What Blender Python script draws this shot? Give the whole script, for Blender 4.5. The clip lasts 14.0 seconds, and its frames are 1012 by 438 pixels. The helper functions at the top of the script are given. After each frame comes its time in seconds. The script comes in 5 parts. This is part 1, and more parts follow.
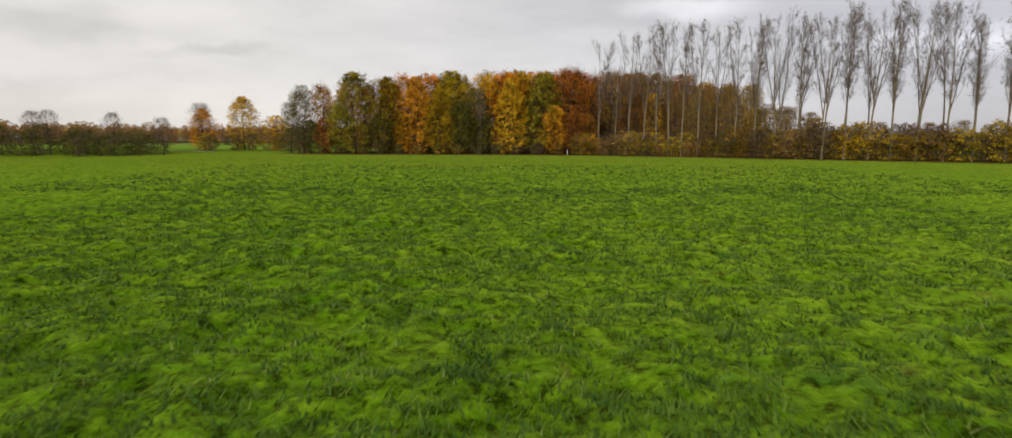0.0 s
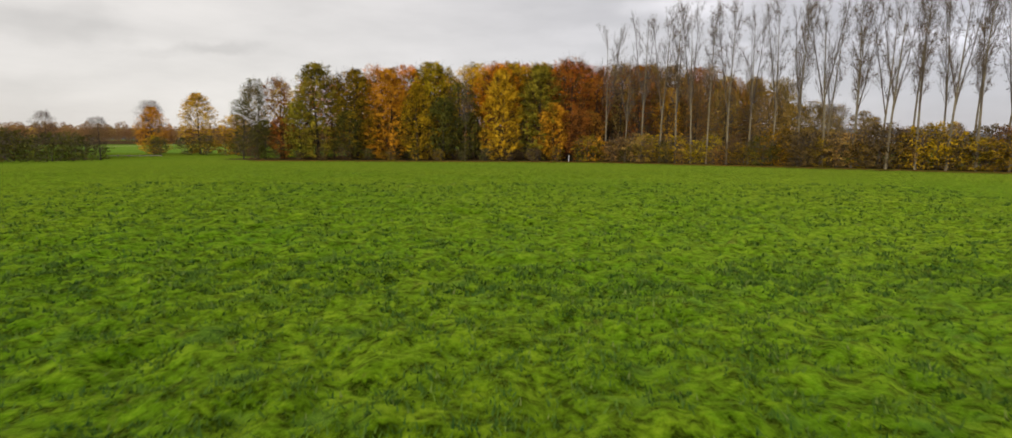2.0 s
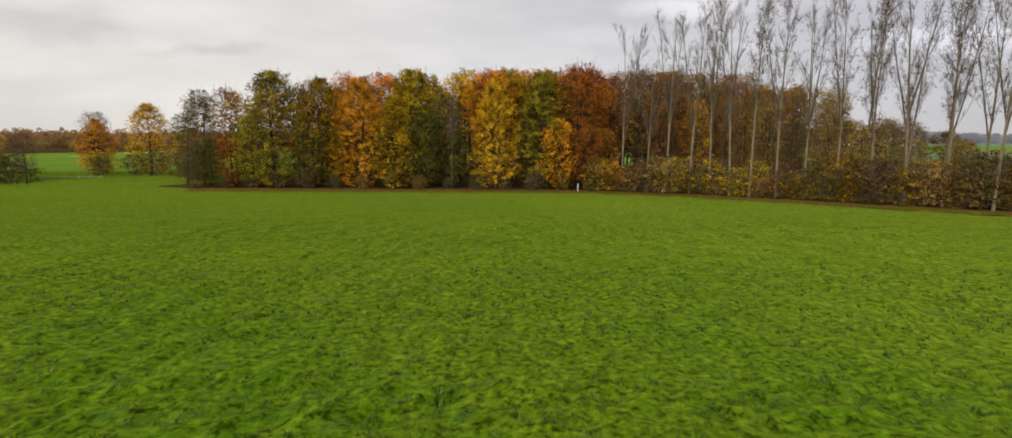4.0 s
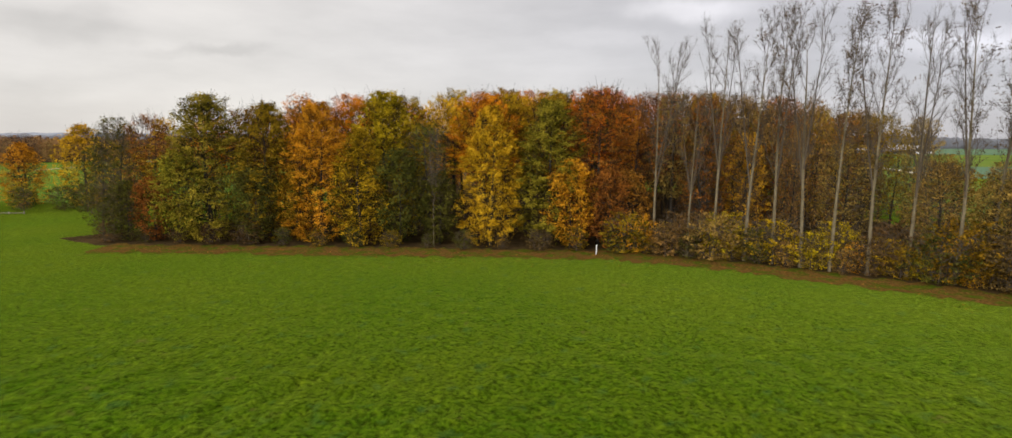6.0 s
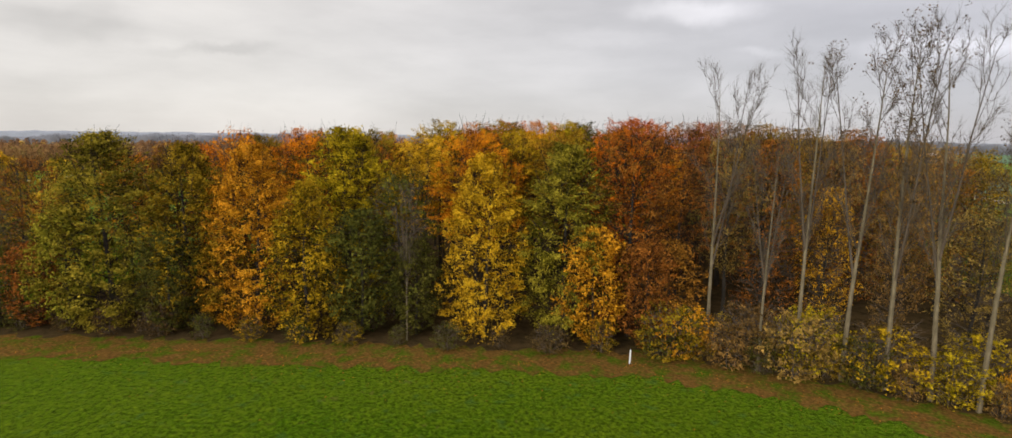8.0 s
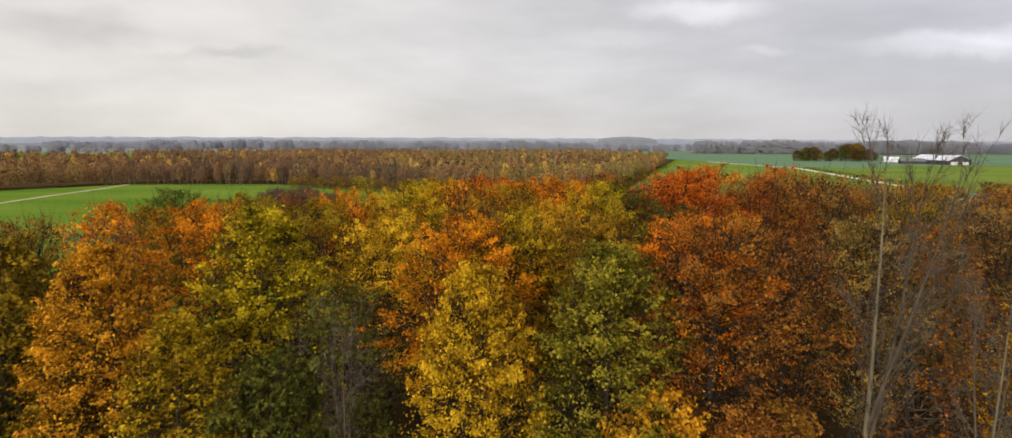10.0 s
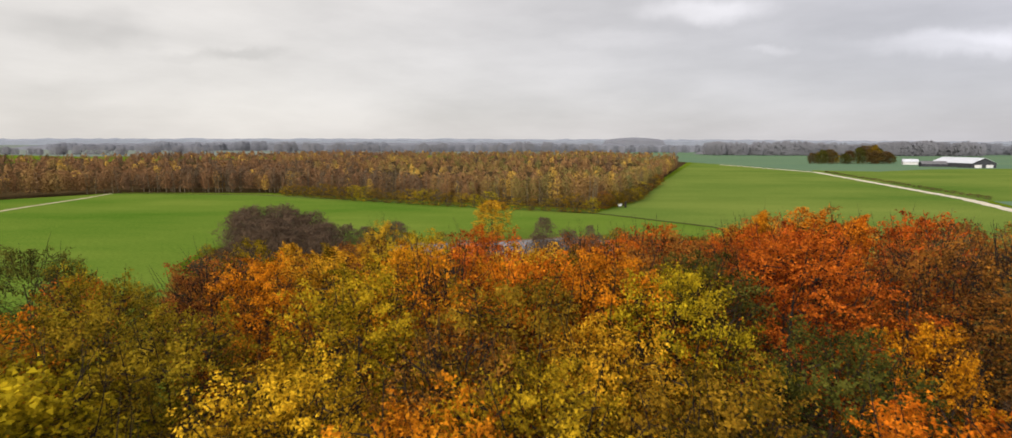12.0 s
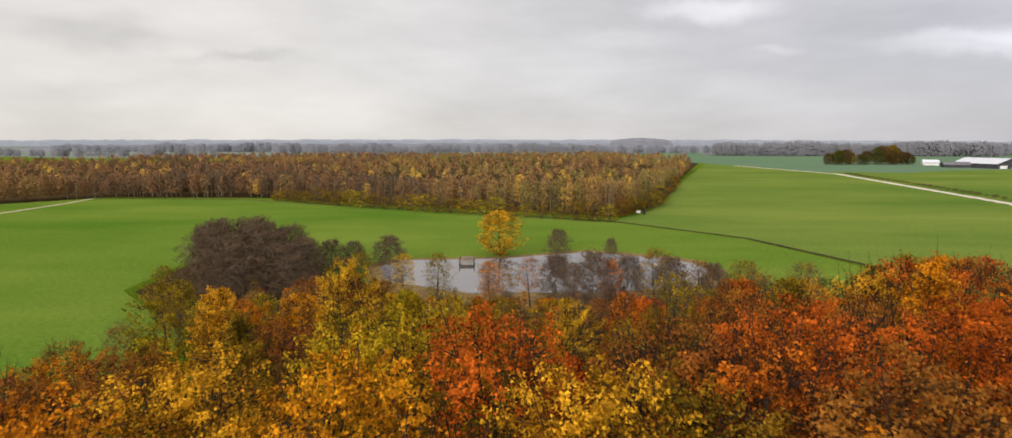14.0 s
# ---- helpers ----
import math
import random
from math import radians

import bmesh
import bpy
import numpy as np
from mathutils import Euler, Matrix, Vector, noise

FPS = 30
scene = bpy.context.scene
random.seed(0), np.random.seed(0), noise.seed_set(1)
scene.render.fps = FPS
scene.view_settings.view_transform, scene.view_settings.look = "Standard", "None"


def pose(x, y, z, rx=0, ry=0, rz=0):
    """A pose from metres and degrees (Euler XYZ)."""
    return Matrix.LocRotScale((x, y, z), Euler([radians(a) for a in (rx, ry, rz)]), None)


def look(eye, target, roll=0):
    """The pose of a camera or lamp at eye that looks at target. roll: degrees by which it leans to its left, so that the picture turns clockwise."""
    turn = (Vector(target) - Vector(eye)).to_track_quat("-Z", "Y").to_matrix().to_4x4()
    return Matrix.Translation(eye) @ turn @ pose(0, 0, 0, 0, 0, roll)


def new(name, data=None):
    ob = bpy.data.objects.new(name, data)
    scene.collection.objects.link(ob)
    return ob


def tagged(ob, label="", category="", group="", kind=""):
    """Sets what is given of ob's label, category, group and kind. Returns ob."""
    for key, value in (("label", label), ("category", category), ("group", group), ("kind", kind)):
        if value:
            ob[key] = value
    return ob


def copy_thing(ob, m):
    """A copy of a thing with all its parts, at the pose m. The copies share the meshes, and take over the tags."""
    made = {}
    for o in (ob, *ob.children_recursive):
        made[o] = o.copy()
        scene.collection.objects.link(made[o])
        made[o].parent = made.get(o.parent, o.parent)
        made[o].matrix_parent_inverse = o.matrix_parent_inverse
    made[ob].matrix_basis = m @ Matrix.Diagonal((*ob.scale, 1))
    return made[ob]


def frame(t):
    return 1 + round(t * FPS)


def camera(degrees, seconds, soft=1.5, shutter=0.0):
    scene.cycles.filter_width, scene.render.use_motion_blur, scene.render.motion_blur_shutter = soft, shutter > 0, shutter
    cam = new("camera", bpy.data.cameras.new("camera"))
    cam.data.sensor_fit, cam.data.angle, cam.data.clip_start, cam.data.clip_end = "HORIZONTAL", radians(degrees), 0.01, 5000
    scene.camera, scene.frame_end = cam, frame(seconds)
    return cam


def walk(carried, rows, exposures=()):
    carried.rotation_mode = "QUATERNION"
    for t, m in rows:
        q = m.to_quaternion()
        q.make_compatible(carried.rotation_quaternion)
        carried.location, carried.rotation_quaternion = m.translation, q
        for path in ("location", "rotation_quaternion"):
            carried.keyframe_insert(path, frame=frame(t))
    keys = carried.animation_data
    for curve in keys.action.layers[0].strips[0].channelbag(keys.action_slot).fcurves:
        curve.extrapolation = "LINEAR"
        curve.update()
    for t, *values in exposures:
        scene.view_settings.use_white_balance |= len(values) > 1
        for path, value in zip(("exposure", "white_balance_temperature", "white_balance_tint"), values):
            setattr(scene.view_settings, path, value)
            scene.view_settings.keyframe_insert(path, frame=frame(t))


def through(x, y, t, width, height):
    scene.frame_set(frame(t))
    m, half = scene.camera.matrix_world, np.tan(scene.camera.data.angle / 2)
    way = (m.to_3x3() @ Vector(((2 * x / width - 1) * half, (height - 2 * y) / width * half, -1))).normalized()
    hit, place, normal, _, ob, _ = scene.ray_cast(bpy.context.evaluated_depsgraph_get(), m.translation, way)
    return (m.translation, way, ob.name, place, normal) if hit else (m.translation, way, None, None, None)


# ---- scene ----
cam = camera(84.0, 14.0, shutter=0.14)
PATH = [
    (0, (2.243, -0.824, 3.548), (2.229, 1.156, 3.268), 0.2),
    (0.5, (2.605, 4.254, 3.787), (2.594, 6.234, 3.505), 0.3),
    (1, (3.013, 9.81, 4.061), (3.002, 11.789, 3.777), 0.2),
    (1.5, (3.35, 15.045, 4.195), (3.34, 17.025, 3.913), 0.1),
    (2, (3.631, 20.499, 4.385), (3.625, 22.479, 4.103), 0.2),
    (2.5, (3.843, 25.313, 4.892), (3.837, 27.293, 4.607), 0.1),
    (3, (3.932, 30.401, 5.858), (3.93, 32.38, 5.574), 0.1),
    (3.2, (3.978, 32.387, 6.305), (3.974, 34.367, 6.022), 0.0),
    (5.3, (5.095, 55.347, 11.488), (5.077, 57.328, 11.214), 0.4),
    (5.5, (5.025, 57.402, 12.037), (5.009, 59.384, 11.765), 0.4),
    (6, (5.072, 62.701, 13.686), (5.053, 64.682, 13.41), 0.4),
    (6.5, (5.116, 67.5, 15.062), (5.094, 69.481, 14.786), 0.5),
    (7, (5.362, 72.784, 16.675), (5.332, 74.765, 16.397), 0.7),
    (7.2, (5.289, 74.7, 17.126), (5.26, 76.68, 16.851), 0.9),
    (9.3, (4.996, 97.045, 22.837), (4.962, 99.026, 22.563), 0.3),
    (9.5, (5.077, 99.272, 23.353), (5.034, 101.253, 23.081), 0.3),
    (10, (4.818, 104.775, 24.761), (4.773, 106.756, 24.49), 0.3),
    (10.5, (4.759, 109.666, 26.042), (4.711, 111.646, 25.769), 0.3),
    (11, (4.617, 115.223, 26.848), (4.563, 117.204, 26.575), 0.2),
    (11.5, (4.414, 120.315, 27.233), (4.355, 122.295, 26.961), 0.2),
    (12, (4.118, 125.732, 27.421), (4.052, 127.713, 27.152), 0.2),
    (12.5, (3.774, 130.506, 27.533), (3.693, 132.486, 27.263), 0.2),
    (13, (3.32, 135.506, 27.644), (3.236, 137.486, 27.374), 0.2),
    (13.5, (3.09, 140.796, 27.651), (3.005, 142.776, 27.384), 0.2),
    (14, (2.529, 145.912, 27.637), (2.443, 147.892, 27.37), 0.1),
]
walk(cam, [(t, look(eye, target, roll)) for t, eye, target, roll in PATH])

# ---- world and sun ----
SUN_ELEV, SUN_ROT = radians(22), radians(-148)
world = bpy.data.worlds.new("overcast_sky")
scene.world = world
world.use_nodes = True
wt = world.node_tree
wt.nodes.clear()


def wn(kind, **sets):
    n = wt.nodes.new(kind)
    for k, v in sets.items():
        n.inputs[k].default_value = v
    return n


sky = wt.nodes.new("ShaderNodeTexSky")
sky.sky_type = "NISHITA"
sky.sun_disc = False
sky.sun_elevation, sky.sun_rotation = SUN_ELEV, SUN_ROT
sky_bg = wn("ShaderNodeBackground", Strength=0.1)
wt.links.new(sky.outputs[0], sky_bg.inputs[0])
coord = wt.nodes.new("ShaderNodeTexCoord")
sep = wt.nodes.new("ShaderNodeSeparateXYZ")
wt.links.new(coord.outputs["Generated"], sep.inputs[0])
# cloud layer: brighter towards the zenith, warm white to the west, blue-grey to the east
side = wn("ShaderNodeMapRange")
for k, v in (("From Min", -0.45), ("From Max", 0.6), ("To Min", 0.0), ("To Max", 1.0)):
    side.inputs[k].default_value = v
wt.links.new(sep.outputs["X"], side.inputs["Value"])
tint = wt.nodes.new("ShaderNodeMix")
tint.data_type = "RGBA"
tint.inputs[6].default_value = (0.84, 0.80, 0.765, 1)
tint.inputs[7].default_value = (0.63, 0.615, 0.66, 1)
wt.links.new(side.outputs[0], tint.inputs[0])
flat = wn("ShaderNodeMapping")
flat.inputs["Scale"].default_value = (1.3, 1.3, 5.0)
wt.links.new(coord.outputs["Generated"], flat.inputs[0])
billow = wn("ShaderNodeTexNoise", Scale=2.2, Detail=7.0, Roughness=0.55)
wt.links.new(flat.outputs[0], billow.inputs["Vector"])
puff = wn("ShaderNodeMapRange")
for k, v in (("From Min", 0.3), ("From Max", 0.72), ("To Min", 0.86), ("To Max", 1.13)):
    puff.inputs[k].default_value = v
wt.links.new(billow.outputs["Fac"], puff.inputs["Value"])
rise = wn("ShaderNodeMapRange")
for k, v in (("From Min", 0.22), ("From Max", 1.0), ("To Min", 1.0), ("To Max", 1.45)):
    rise.inputs[k].default_value = v
wt.links.new(sep.outputs["Z"], rise.inputs["Value"])
power = wt.nodes.new("ShaderNodeMath")
power.operation = "MULTIPLY"
wt.links.new(puff.outputs[0], power.inputs[0])
wt.links.new(rise.outputs[0], power.inputs[1])
# the cloud is brighter towards the veiled sun, to the south-west
south = wn("ShaderNodeMapRange")
for k, v in (("From Min", -1.0), ("From Max", 0.3), ("To Min", 2.9), ("To Max", 1.0)):
    south.inputs[k].default_value = v
wt.links.new(sep.outputs["Y"], south.inputs["Value"])
power2 = wt.nodes.new("ShaderNodeMath")
power2.operation = "MULTIPLY"
wt.links.new(power.outputs[0], power2.inputs[0])
wt.links.new(south.outputs[0], power2.inputs[1])
# single clouds: (across, up) as slopes from north, their half sizes, and how much lighter or darker they are
divide = wt.nodes.new("ShaderNodeVectorMath")
divide.operation = "DIVIDE"
wt.links.new(coord.outputs["Generated"], divide.inputs[0])
ahead = wn("ShaderNodeMath")
ahead.operation = "MAXIMUM"
ahead.inputs[1].default_value = 0.05
wt.links.new(sep.outputs["Y"], ahead.inputs[0])
triple = wt.nodes.new("ShaderNodeCombineXYZ")
for k in range(3):
    wt.links.new(ahead.outputs[0], triple.inputs[k])
wt.links.new(triple.outputs[0], divide.inputs[1])
curl = wn("ShaderNodeTexNoise", Scale=9.0, Detail=5.0, Roughness=0.6)
wt.links.new(divide.outputs[0], curl.inputs["Vector"])
shift = wt.nodes.new("ShaderNodeVectorMath")
shift.operation = "MULTIPLY_ADD"
shift.inputs[1].default_value, shift.inputs[2].default_value = (0.10, 0.0, 0.05), (-0.05, 0.0, -0.025)
wt.links.new(curl.outputs["Color"], shift.inputs[0])
warped = wt.nodes.new("ShaderNodeVectorMath")
warped.operation = "ADD"
wt.links.new(divide.outputs[0], warped.inputs[0])
wt.links.new(shift.outputs[0], warped.inputs[1])
total = power2.outputs[0]
for across, up, half_w, half_h, gain in ((-0.78, 0.195, 0.13, 0.035, 0.87), (-0.70, 0.175, 0.07, 0.025, 0.95), (-0.50, 0.157, 0.09, 0.011, 0.86), (-0.60, 0.150, 0.07, 0.010, 0.95), (-0.82, 0.088, 0.09, 0.022, 0.955),
                                         (0.30, 0.222, 0.11, 0.022, 1.32), (0.74, 0.166, 0.16, 0.024, 1.28), (0.86, 0.185, 0.16, 0.020, 1.2), (0.42, 0.158, 0.05, 0.008, 1.14), (0.16, 0.175, 0.10, 0.016, 1.10),
                                         (0.55, 0.21, 0.24, 0.030, 0.92), (0.65, 0.12, 0.35, 0.030, 0.965), (0.0, 0.02, 1.6, 0.055, 0.95)):
    place = wn("ShaderNodeMapping")
    place.inputs["Location"].default_value = (-across / half_w, 0, -up / half_h)
    place.inputs["Scale"].default_value = (1 / half_w, 0, 1 / half_h)
    wt.links.new(warped.outputs[0], place.inputs[0])
    size = wt.nodes.new("ShaderNodeVectorMath")
    size.operation = "LENGTH"
    wt.links.new(place.outputs[0], size.inputs[0])
    soft = wn("ShaderNodeMapRange")
    soft.interpolation_type = "SMOOTHSTEP"
    for k, v in (("From Min", 0.3), ("From Max", 1.3), ("To Min", gain), ("To Max", 1.0)):
        soft.inputs[k].default_value = v
    wt.links.new(size.outputs["Value"], soft.inputs["Value"])
    step = wt.nodes.new("ShaderNodeMath")
    step.operation = "MULTIPLY"
    wt.links.new(total, step.inputs[0])
    wt.links.new(soft.outputs[0], step.inputs[1])
    total = step.outputs[0]
cloud_bg = wn("ShaderNodeBackground")
wt.links.new(tint.outputs[2], cloud_bg.inputs[0])
wt.links.new(total, cloud_bg.inputs[1])
both = wn("ShaderNodeMixShader", Fac=0.9)
wt.links.new(sky_bg.outputs[0], both.inputs[1])
wt.links.new(cloud_bg.outputs[0], both.inputs[2])
wout = wt.nodes.new("ShaderNodeOutputWorld")
wt.links.new(both.outputs[0], wout.inputs[0])

sun = new("sun", bpy.data.lights.new("sun", "SUN"))
sun.data.energy, sun.data.angle, sun.data.color = 2.05, radians(11), (1.0, 0.95, 0.88)
sun.matrix_world = look((-50, -80, 38), (0, 0, 0))


# ---- materials ----
def nodes_of(name, rough=0.8, spec=0.3):
    m = bpy.data.materials.new(name)
    m.use_nodes = True
    t = m.node_tree
    b = t.nodes["Principled BSDF"]
    b.inputs["Roughness"].default_value = rough
    b.inputs["Specular IOR Level"].default_value = spec
    return m, t, b


def add(t, kind, **sets):
    n = t.nodes.new(kind)
    for k, v in sets.items():
        n.inputs[k].default_value = v
    return n


def ramp(t, source, stops):
    r = t.nodes.new("ShaderNodeValToRGB")
    e = r.color_ramp.elements
    while len(e) < len(stops):
        e.new(0.5)
    for k, (p, c) in zip(e, stops):
        k.position, k.color = p, (*c, 1)
    t.links.new(source, r.inputs[0])
    return r.outputs[0]


def mixed(t, fac, a, b, blend="MIX"):
    n = t.nodes.new("ShaderNodeMix")
    n.data_type, n.blend_type = "RGBA", blend
    for slot, v in ((0, fac), (6, a), (7, b)):
        if isinstance(v, (int, float)):
            n.inputs[slot].default_value = v
        elif isinstance(v, tuple):
            n.inputs[slot].default_value = (*v, 1)
        else:
            t.links.new(v, n.inputs[slot])
    return n.outputs[2]


def noisy(t, scale, detail=4.0, rough=0.55, vec="Object", stretch=(1, 1, 1)):
    c = t.nodes.new("ShaderNodeTexCoord")
    mp = t.nodes.new("ShaderNodeMapping")
    mp.inputs["Scale"].default_value = stretch
    t.links.new(c.outputs[vec], mp.inputs[0])
    n = add(t, "ShaderNodeTexNoise", Scale=scale, Detail=detail, Roughness=rough)
    t.links.new(mp.outputs[0], n.inputs["Vector"])
    return n.outputs["Fac"]


def bump(t, b, height, strength=0.4, dist=0.05):
    n = add(t, "ShaderNodeBump", Strength=strength, Distance=dist)
    t.links.new(height, n.inputs["Height"])
    t.links.new(n.outputs[0], b.inputs["Normal"])


def leaf_mat(name, lo, mid, hi, through=0.24, grain=0.62):
    """Foliage: three hues spread leaf by leaf, with larger patches of hue and painted shade over the crown."""
    m, t, b = nodes_of(name, 0.8, 0.03)
    geo = t.nodes.new("ShaderNodeNewGeometry")
    info = t.nodes.new("ShaderNodeObjectInfo")
    # lo is darkened well below leaf colour: painted shade for gaps between sprays
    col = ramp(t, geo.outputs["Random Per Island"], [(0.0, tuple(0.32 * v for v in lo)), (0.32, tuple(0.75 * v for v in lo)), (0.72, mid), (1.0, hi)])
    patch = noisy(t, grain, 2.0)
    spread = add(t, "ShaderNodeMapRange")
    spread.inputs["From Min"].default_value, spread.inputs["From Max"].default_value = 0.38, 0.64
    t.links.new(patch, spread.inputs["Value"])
    shade_to_hi = mixed(t, spread.outputs[0], tuple(0.42 * v for v in lo), tuple(min(1, 1.15 * v) for v in hi))
    col = mixed(t, 0.46, col, shade_to_hi)
    hsv = add(t, "ShaderNodeHueSaturation", Saturation=1.0, Value=1.0)
    hue = add(t, "ShaderNodeMapRange")
    hue.inputs["To Min"].default_value, hue.inputs["To Max"].default_value = 0.482, 0.508
    t.links.new(info.outputs["Random"], hue.inputs["Value"])
    t.links.new(hue.outputs[0], hsv.inputs["Hue"])
    t.links.new(col, hsv.inputs["Color"])
    t.links.new(hsv.outputs[0], b.inputs["Base Color"])
    tr = t.nodes.new("ShaderNodeBsdfTranslucent")
    t.links.new(hsv.outputs[0], tr.inputs[0])
    mx = add(t, "ShaderNodeMixShader", Fac=through)
    t.links.new(b.outputs[0], mx.inputs[1])
    t.links.new(tr.outputs[0], mx.inputs[2])
    t.links.new(mx.outputs[0], t.nodes["Material Output"].inputs[0])
    return m


def bark_mat(name, dark, pale):
    m, t, b = nodes_of(name, 0.9, 0.15)
    f = noisy(t, 5.0, 6.0, 0.65, stretch=(1, 1, 0.25))
    g = noisy(t, 0.6, 3.0)
    c = ramp(t, f, [(0.3, dark), (0.7, pale)])
    c = mixed(t, g, c, tuple(0.6 * v for v in dark))
    t.links.new(c, b.inputs["Base Color"])
    bump(t, b, f, 0.6, 0.03)
    return m


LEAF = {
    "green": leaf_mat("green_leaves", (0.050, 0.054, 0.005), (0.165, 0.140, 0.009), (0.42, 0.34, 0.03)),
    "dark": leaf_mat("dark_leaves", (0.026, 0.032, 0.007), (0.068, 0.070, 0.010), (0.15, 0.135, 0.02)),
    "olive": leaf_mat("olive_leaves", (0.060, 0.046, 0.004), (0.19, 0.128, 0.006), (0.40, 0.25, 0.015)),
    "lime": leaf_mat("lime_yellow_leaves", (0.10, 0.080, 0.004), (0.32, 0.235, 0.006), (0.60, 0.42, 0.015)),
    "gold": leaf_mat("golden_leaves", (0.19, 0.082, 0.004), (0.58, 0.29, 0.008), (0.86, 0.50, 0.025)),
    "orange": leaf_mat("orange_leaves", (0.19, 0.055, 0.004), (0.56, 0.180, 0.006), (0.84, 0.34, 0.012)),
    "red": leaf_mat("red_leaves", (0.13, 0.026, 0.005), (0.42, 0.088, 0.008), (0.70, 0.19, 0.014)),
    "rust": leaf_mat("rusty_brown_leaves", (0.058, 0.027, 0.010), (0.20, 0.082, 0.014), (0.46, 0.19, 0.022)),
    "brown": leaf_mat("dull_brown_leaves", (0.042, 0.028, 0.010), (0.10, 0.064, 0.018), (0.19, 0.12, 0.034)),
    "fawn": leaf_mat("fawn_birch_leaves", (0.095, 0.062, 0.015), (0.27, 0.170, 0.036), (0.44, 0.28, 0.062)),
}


def far_leaf_mat():
    """Distant autumn wood: one hue to a tree, from dull brown to gold, a little uneven from spray to spray."""
    m, t, b = nodes_of("far_autumn_crowns", 0.85, 0.02)
    kind = t.nodes.new("ShaderNodeAttribute")
    kind.attribute_name = "hue"
    geo = t.nodes.new("ShaderNodeNewGeometry")
    c = ramp(t, kind.outputs["Fac"], [(0.0, (0.10, 0.070, 0.042)), (0.22, (0.18, 0.092, 0.042)), (0.45, (0.235, 0.132, 0.046)), (0.66, (0.195, 0.140, 0.040)), (0.84, (0.135, 0.122, 0.036)), (0.93, (0.11, 0.108, 0.036)), (1.0, (0.42, 0.25, 0.045))])
    v = add(t, "ShaderNodeMapRange")
    v.inputs["To Min"].default_value, v.inputs["To Max"].default_value = 0.72, 1.25
    t.links.new(geo.outputs["Random Per Island"], v.inputs["Value"])
    hsv = add(t, "ShaderNodeHueSaturation")
    t.links.new(v.outputs[0], hsv.inputs["Value"])
    t.links.new(c, hsv.inputs["Color"])
    t.links.new(hsv.outputs[0], b.inputs["Base Color"])
    return m


FAR_LEAF = far_leaf_mat()
BARK = bark_mat("dark_bark", (0.022, 0.018, 0.013), (0.068, 0.055, 0.040))
PALE_BARK = bark_mat("pale_poplar_bark", (0.10, 0.080, 0.045), (0.31, 0.25, 0.15))
TWIG = bark_mat("grey_brown_twigs", (0.072, 0.054, 0.036), (0.155, 0.118, 0.078))
# brown branchlets taken near black: the crown's inner shade is in this colour
SHADE_TWIG = bark_mat("shade_brown_branchlets", (0.018, 0.012, 0.008), (0.048, 0.031, 0.017))
LEAF["twig"] = bark_mat("fine_twig_haze", (0.085, 0.052, 0.030), (0.185, 0.120, 0.068))


def meadow_mat():
    m, t, b = nodes_of("meadow_grass", 0.95, 0.0)
    broad = noisy(t, 0.05, 5.0)
    tuft = noisy(t, 1.1, 6.0, 0.66)
    clod_shade = noisy(t, 3.0, 6.0, 0.70)
    # shade in the hollows and light on tuft tops, painted with the bump's noise
    rough = ramp(t, clod_shade, [(0.39, (0.12, 0.14, 0.06)), (0.46, (0.60, 0.65, 0.25)), (0.54, (1.12, 1.12, 0.45)), (0.66, (1.75, 1.62, 0.8))])
    even = ramp(t, clod_shade, [(0.36, (0.11, 0.13, 0.06)), (0.5, (0.60, 0.58, 0.22)), (0.64, (1.25, 1.08, 0.42))])
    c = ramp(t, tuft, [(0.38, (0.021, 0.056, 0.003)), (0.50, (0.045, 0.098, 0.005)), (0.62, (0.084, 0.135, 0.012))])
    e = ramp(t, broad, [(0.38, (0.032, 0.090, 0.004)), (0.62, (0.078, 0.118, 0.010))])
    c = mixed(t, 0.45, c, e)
    # the far half of the meadow takes the second, evener set of tones
    co = t.nodes.new("ShaderNodeTexCoord")
    sp = t.nodes.new("ShaderNodeSeparateXYZ")
    t.links.new(co.outputs["Object"], sp.inputs[0])
    far = add(t, "ShaderNodeMapRange")
    far.inputs["From Min"].default_value, far.inputs["From Max"].default_value = 45.0, 95.0
    t.links.new(sp.outputs["Y"], far.inputs["Value"])
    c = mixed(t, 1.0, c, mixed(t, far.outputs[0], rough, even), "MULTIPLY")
    worn = ramp(t, noisy(t, 0.42, 5.0, 0.7), [(0.63, (0, 0, 0)), (0.72, (0.75, 0.75, 0.75))])
    c = mixed(t, worn, c, (0.085, 0.07, 0.018))
    dung = ramp(t, noisy(t, 0.75, 3.0, 0.5), [(0.60, (0, 0, 0)), (0.68, (0.38, 0.38, 0.38))])
    c = mixed(t, dung, c, (0.016, 0.052, 0.016))
    t.links.new(c, b.inputs["Base Color"])
    b.inputs["Sheen Weight"].default_value = 0.19
    b.inputs["Sheen Roughness"].default_value = 0.32
    b.inputs["Sheen Tint"].default_value = (0.66, 0.85, 0.10, 1)
    bump(t, b, clod_shade, 0.8, 0.15)
    return m


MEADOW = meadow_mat()


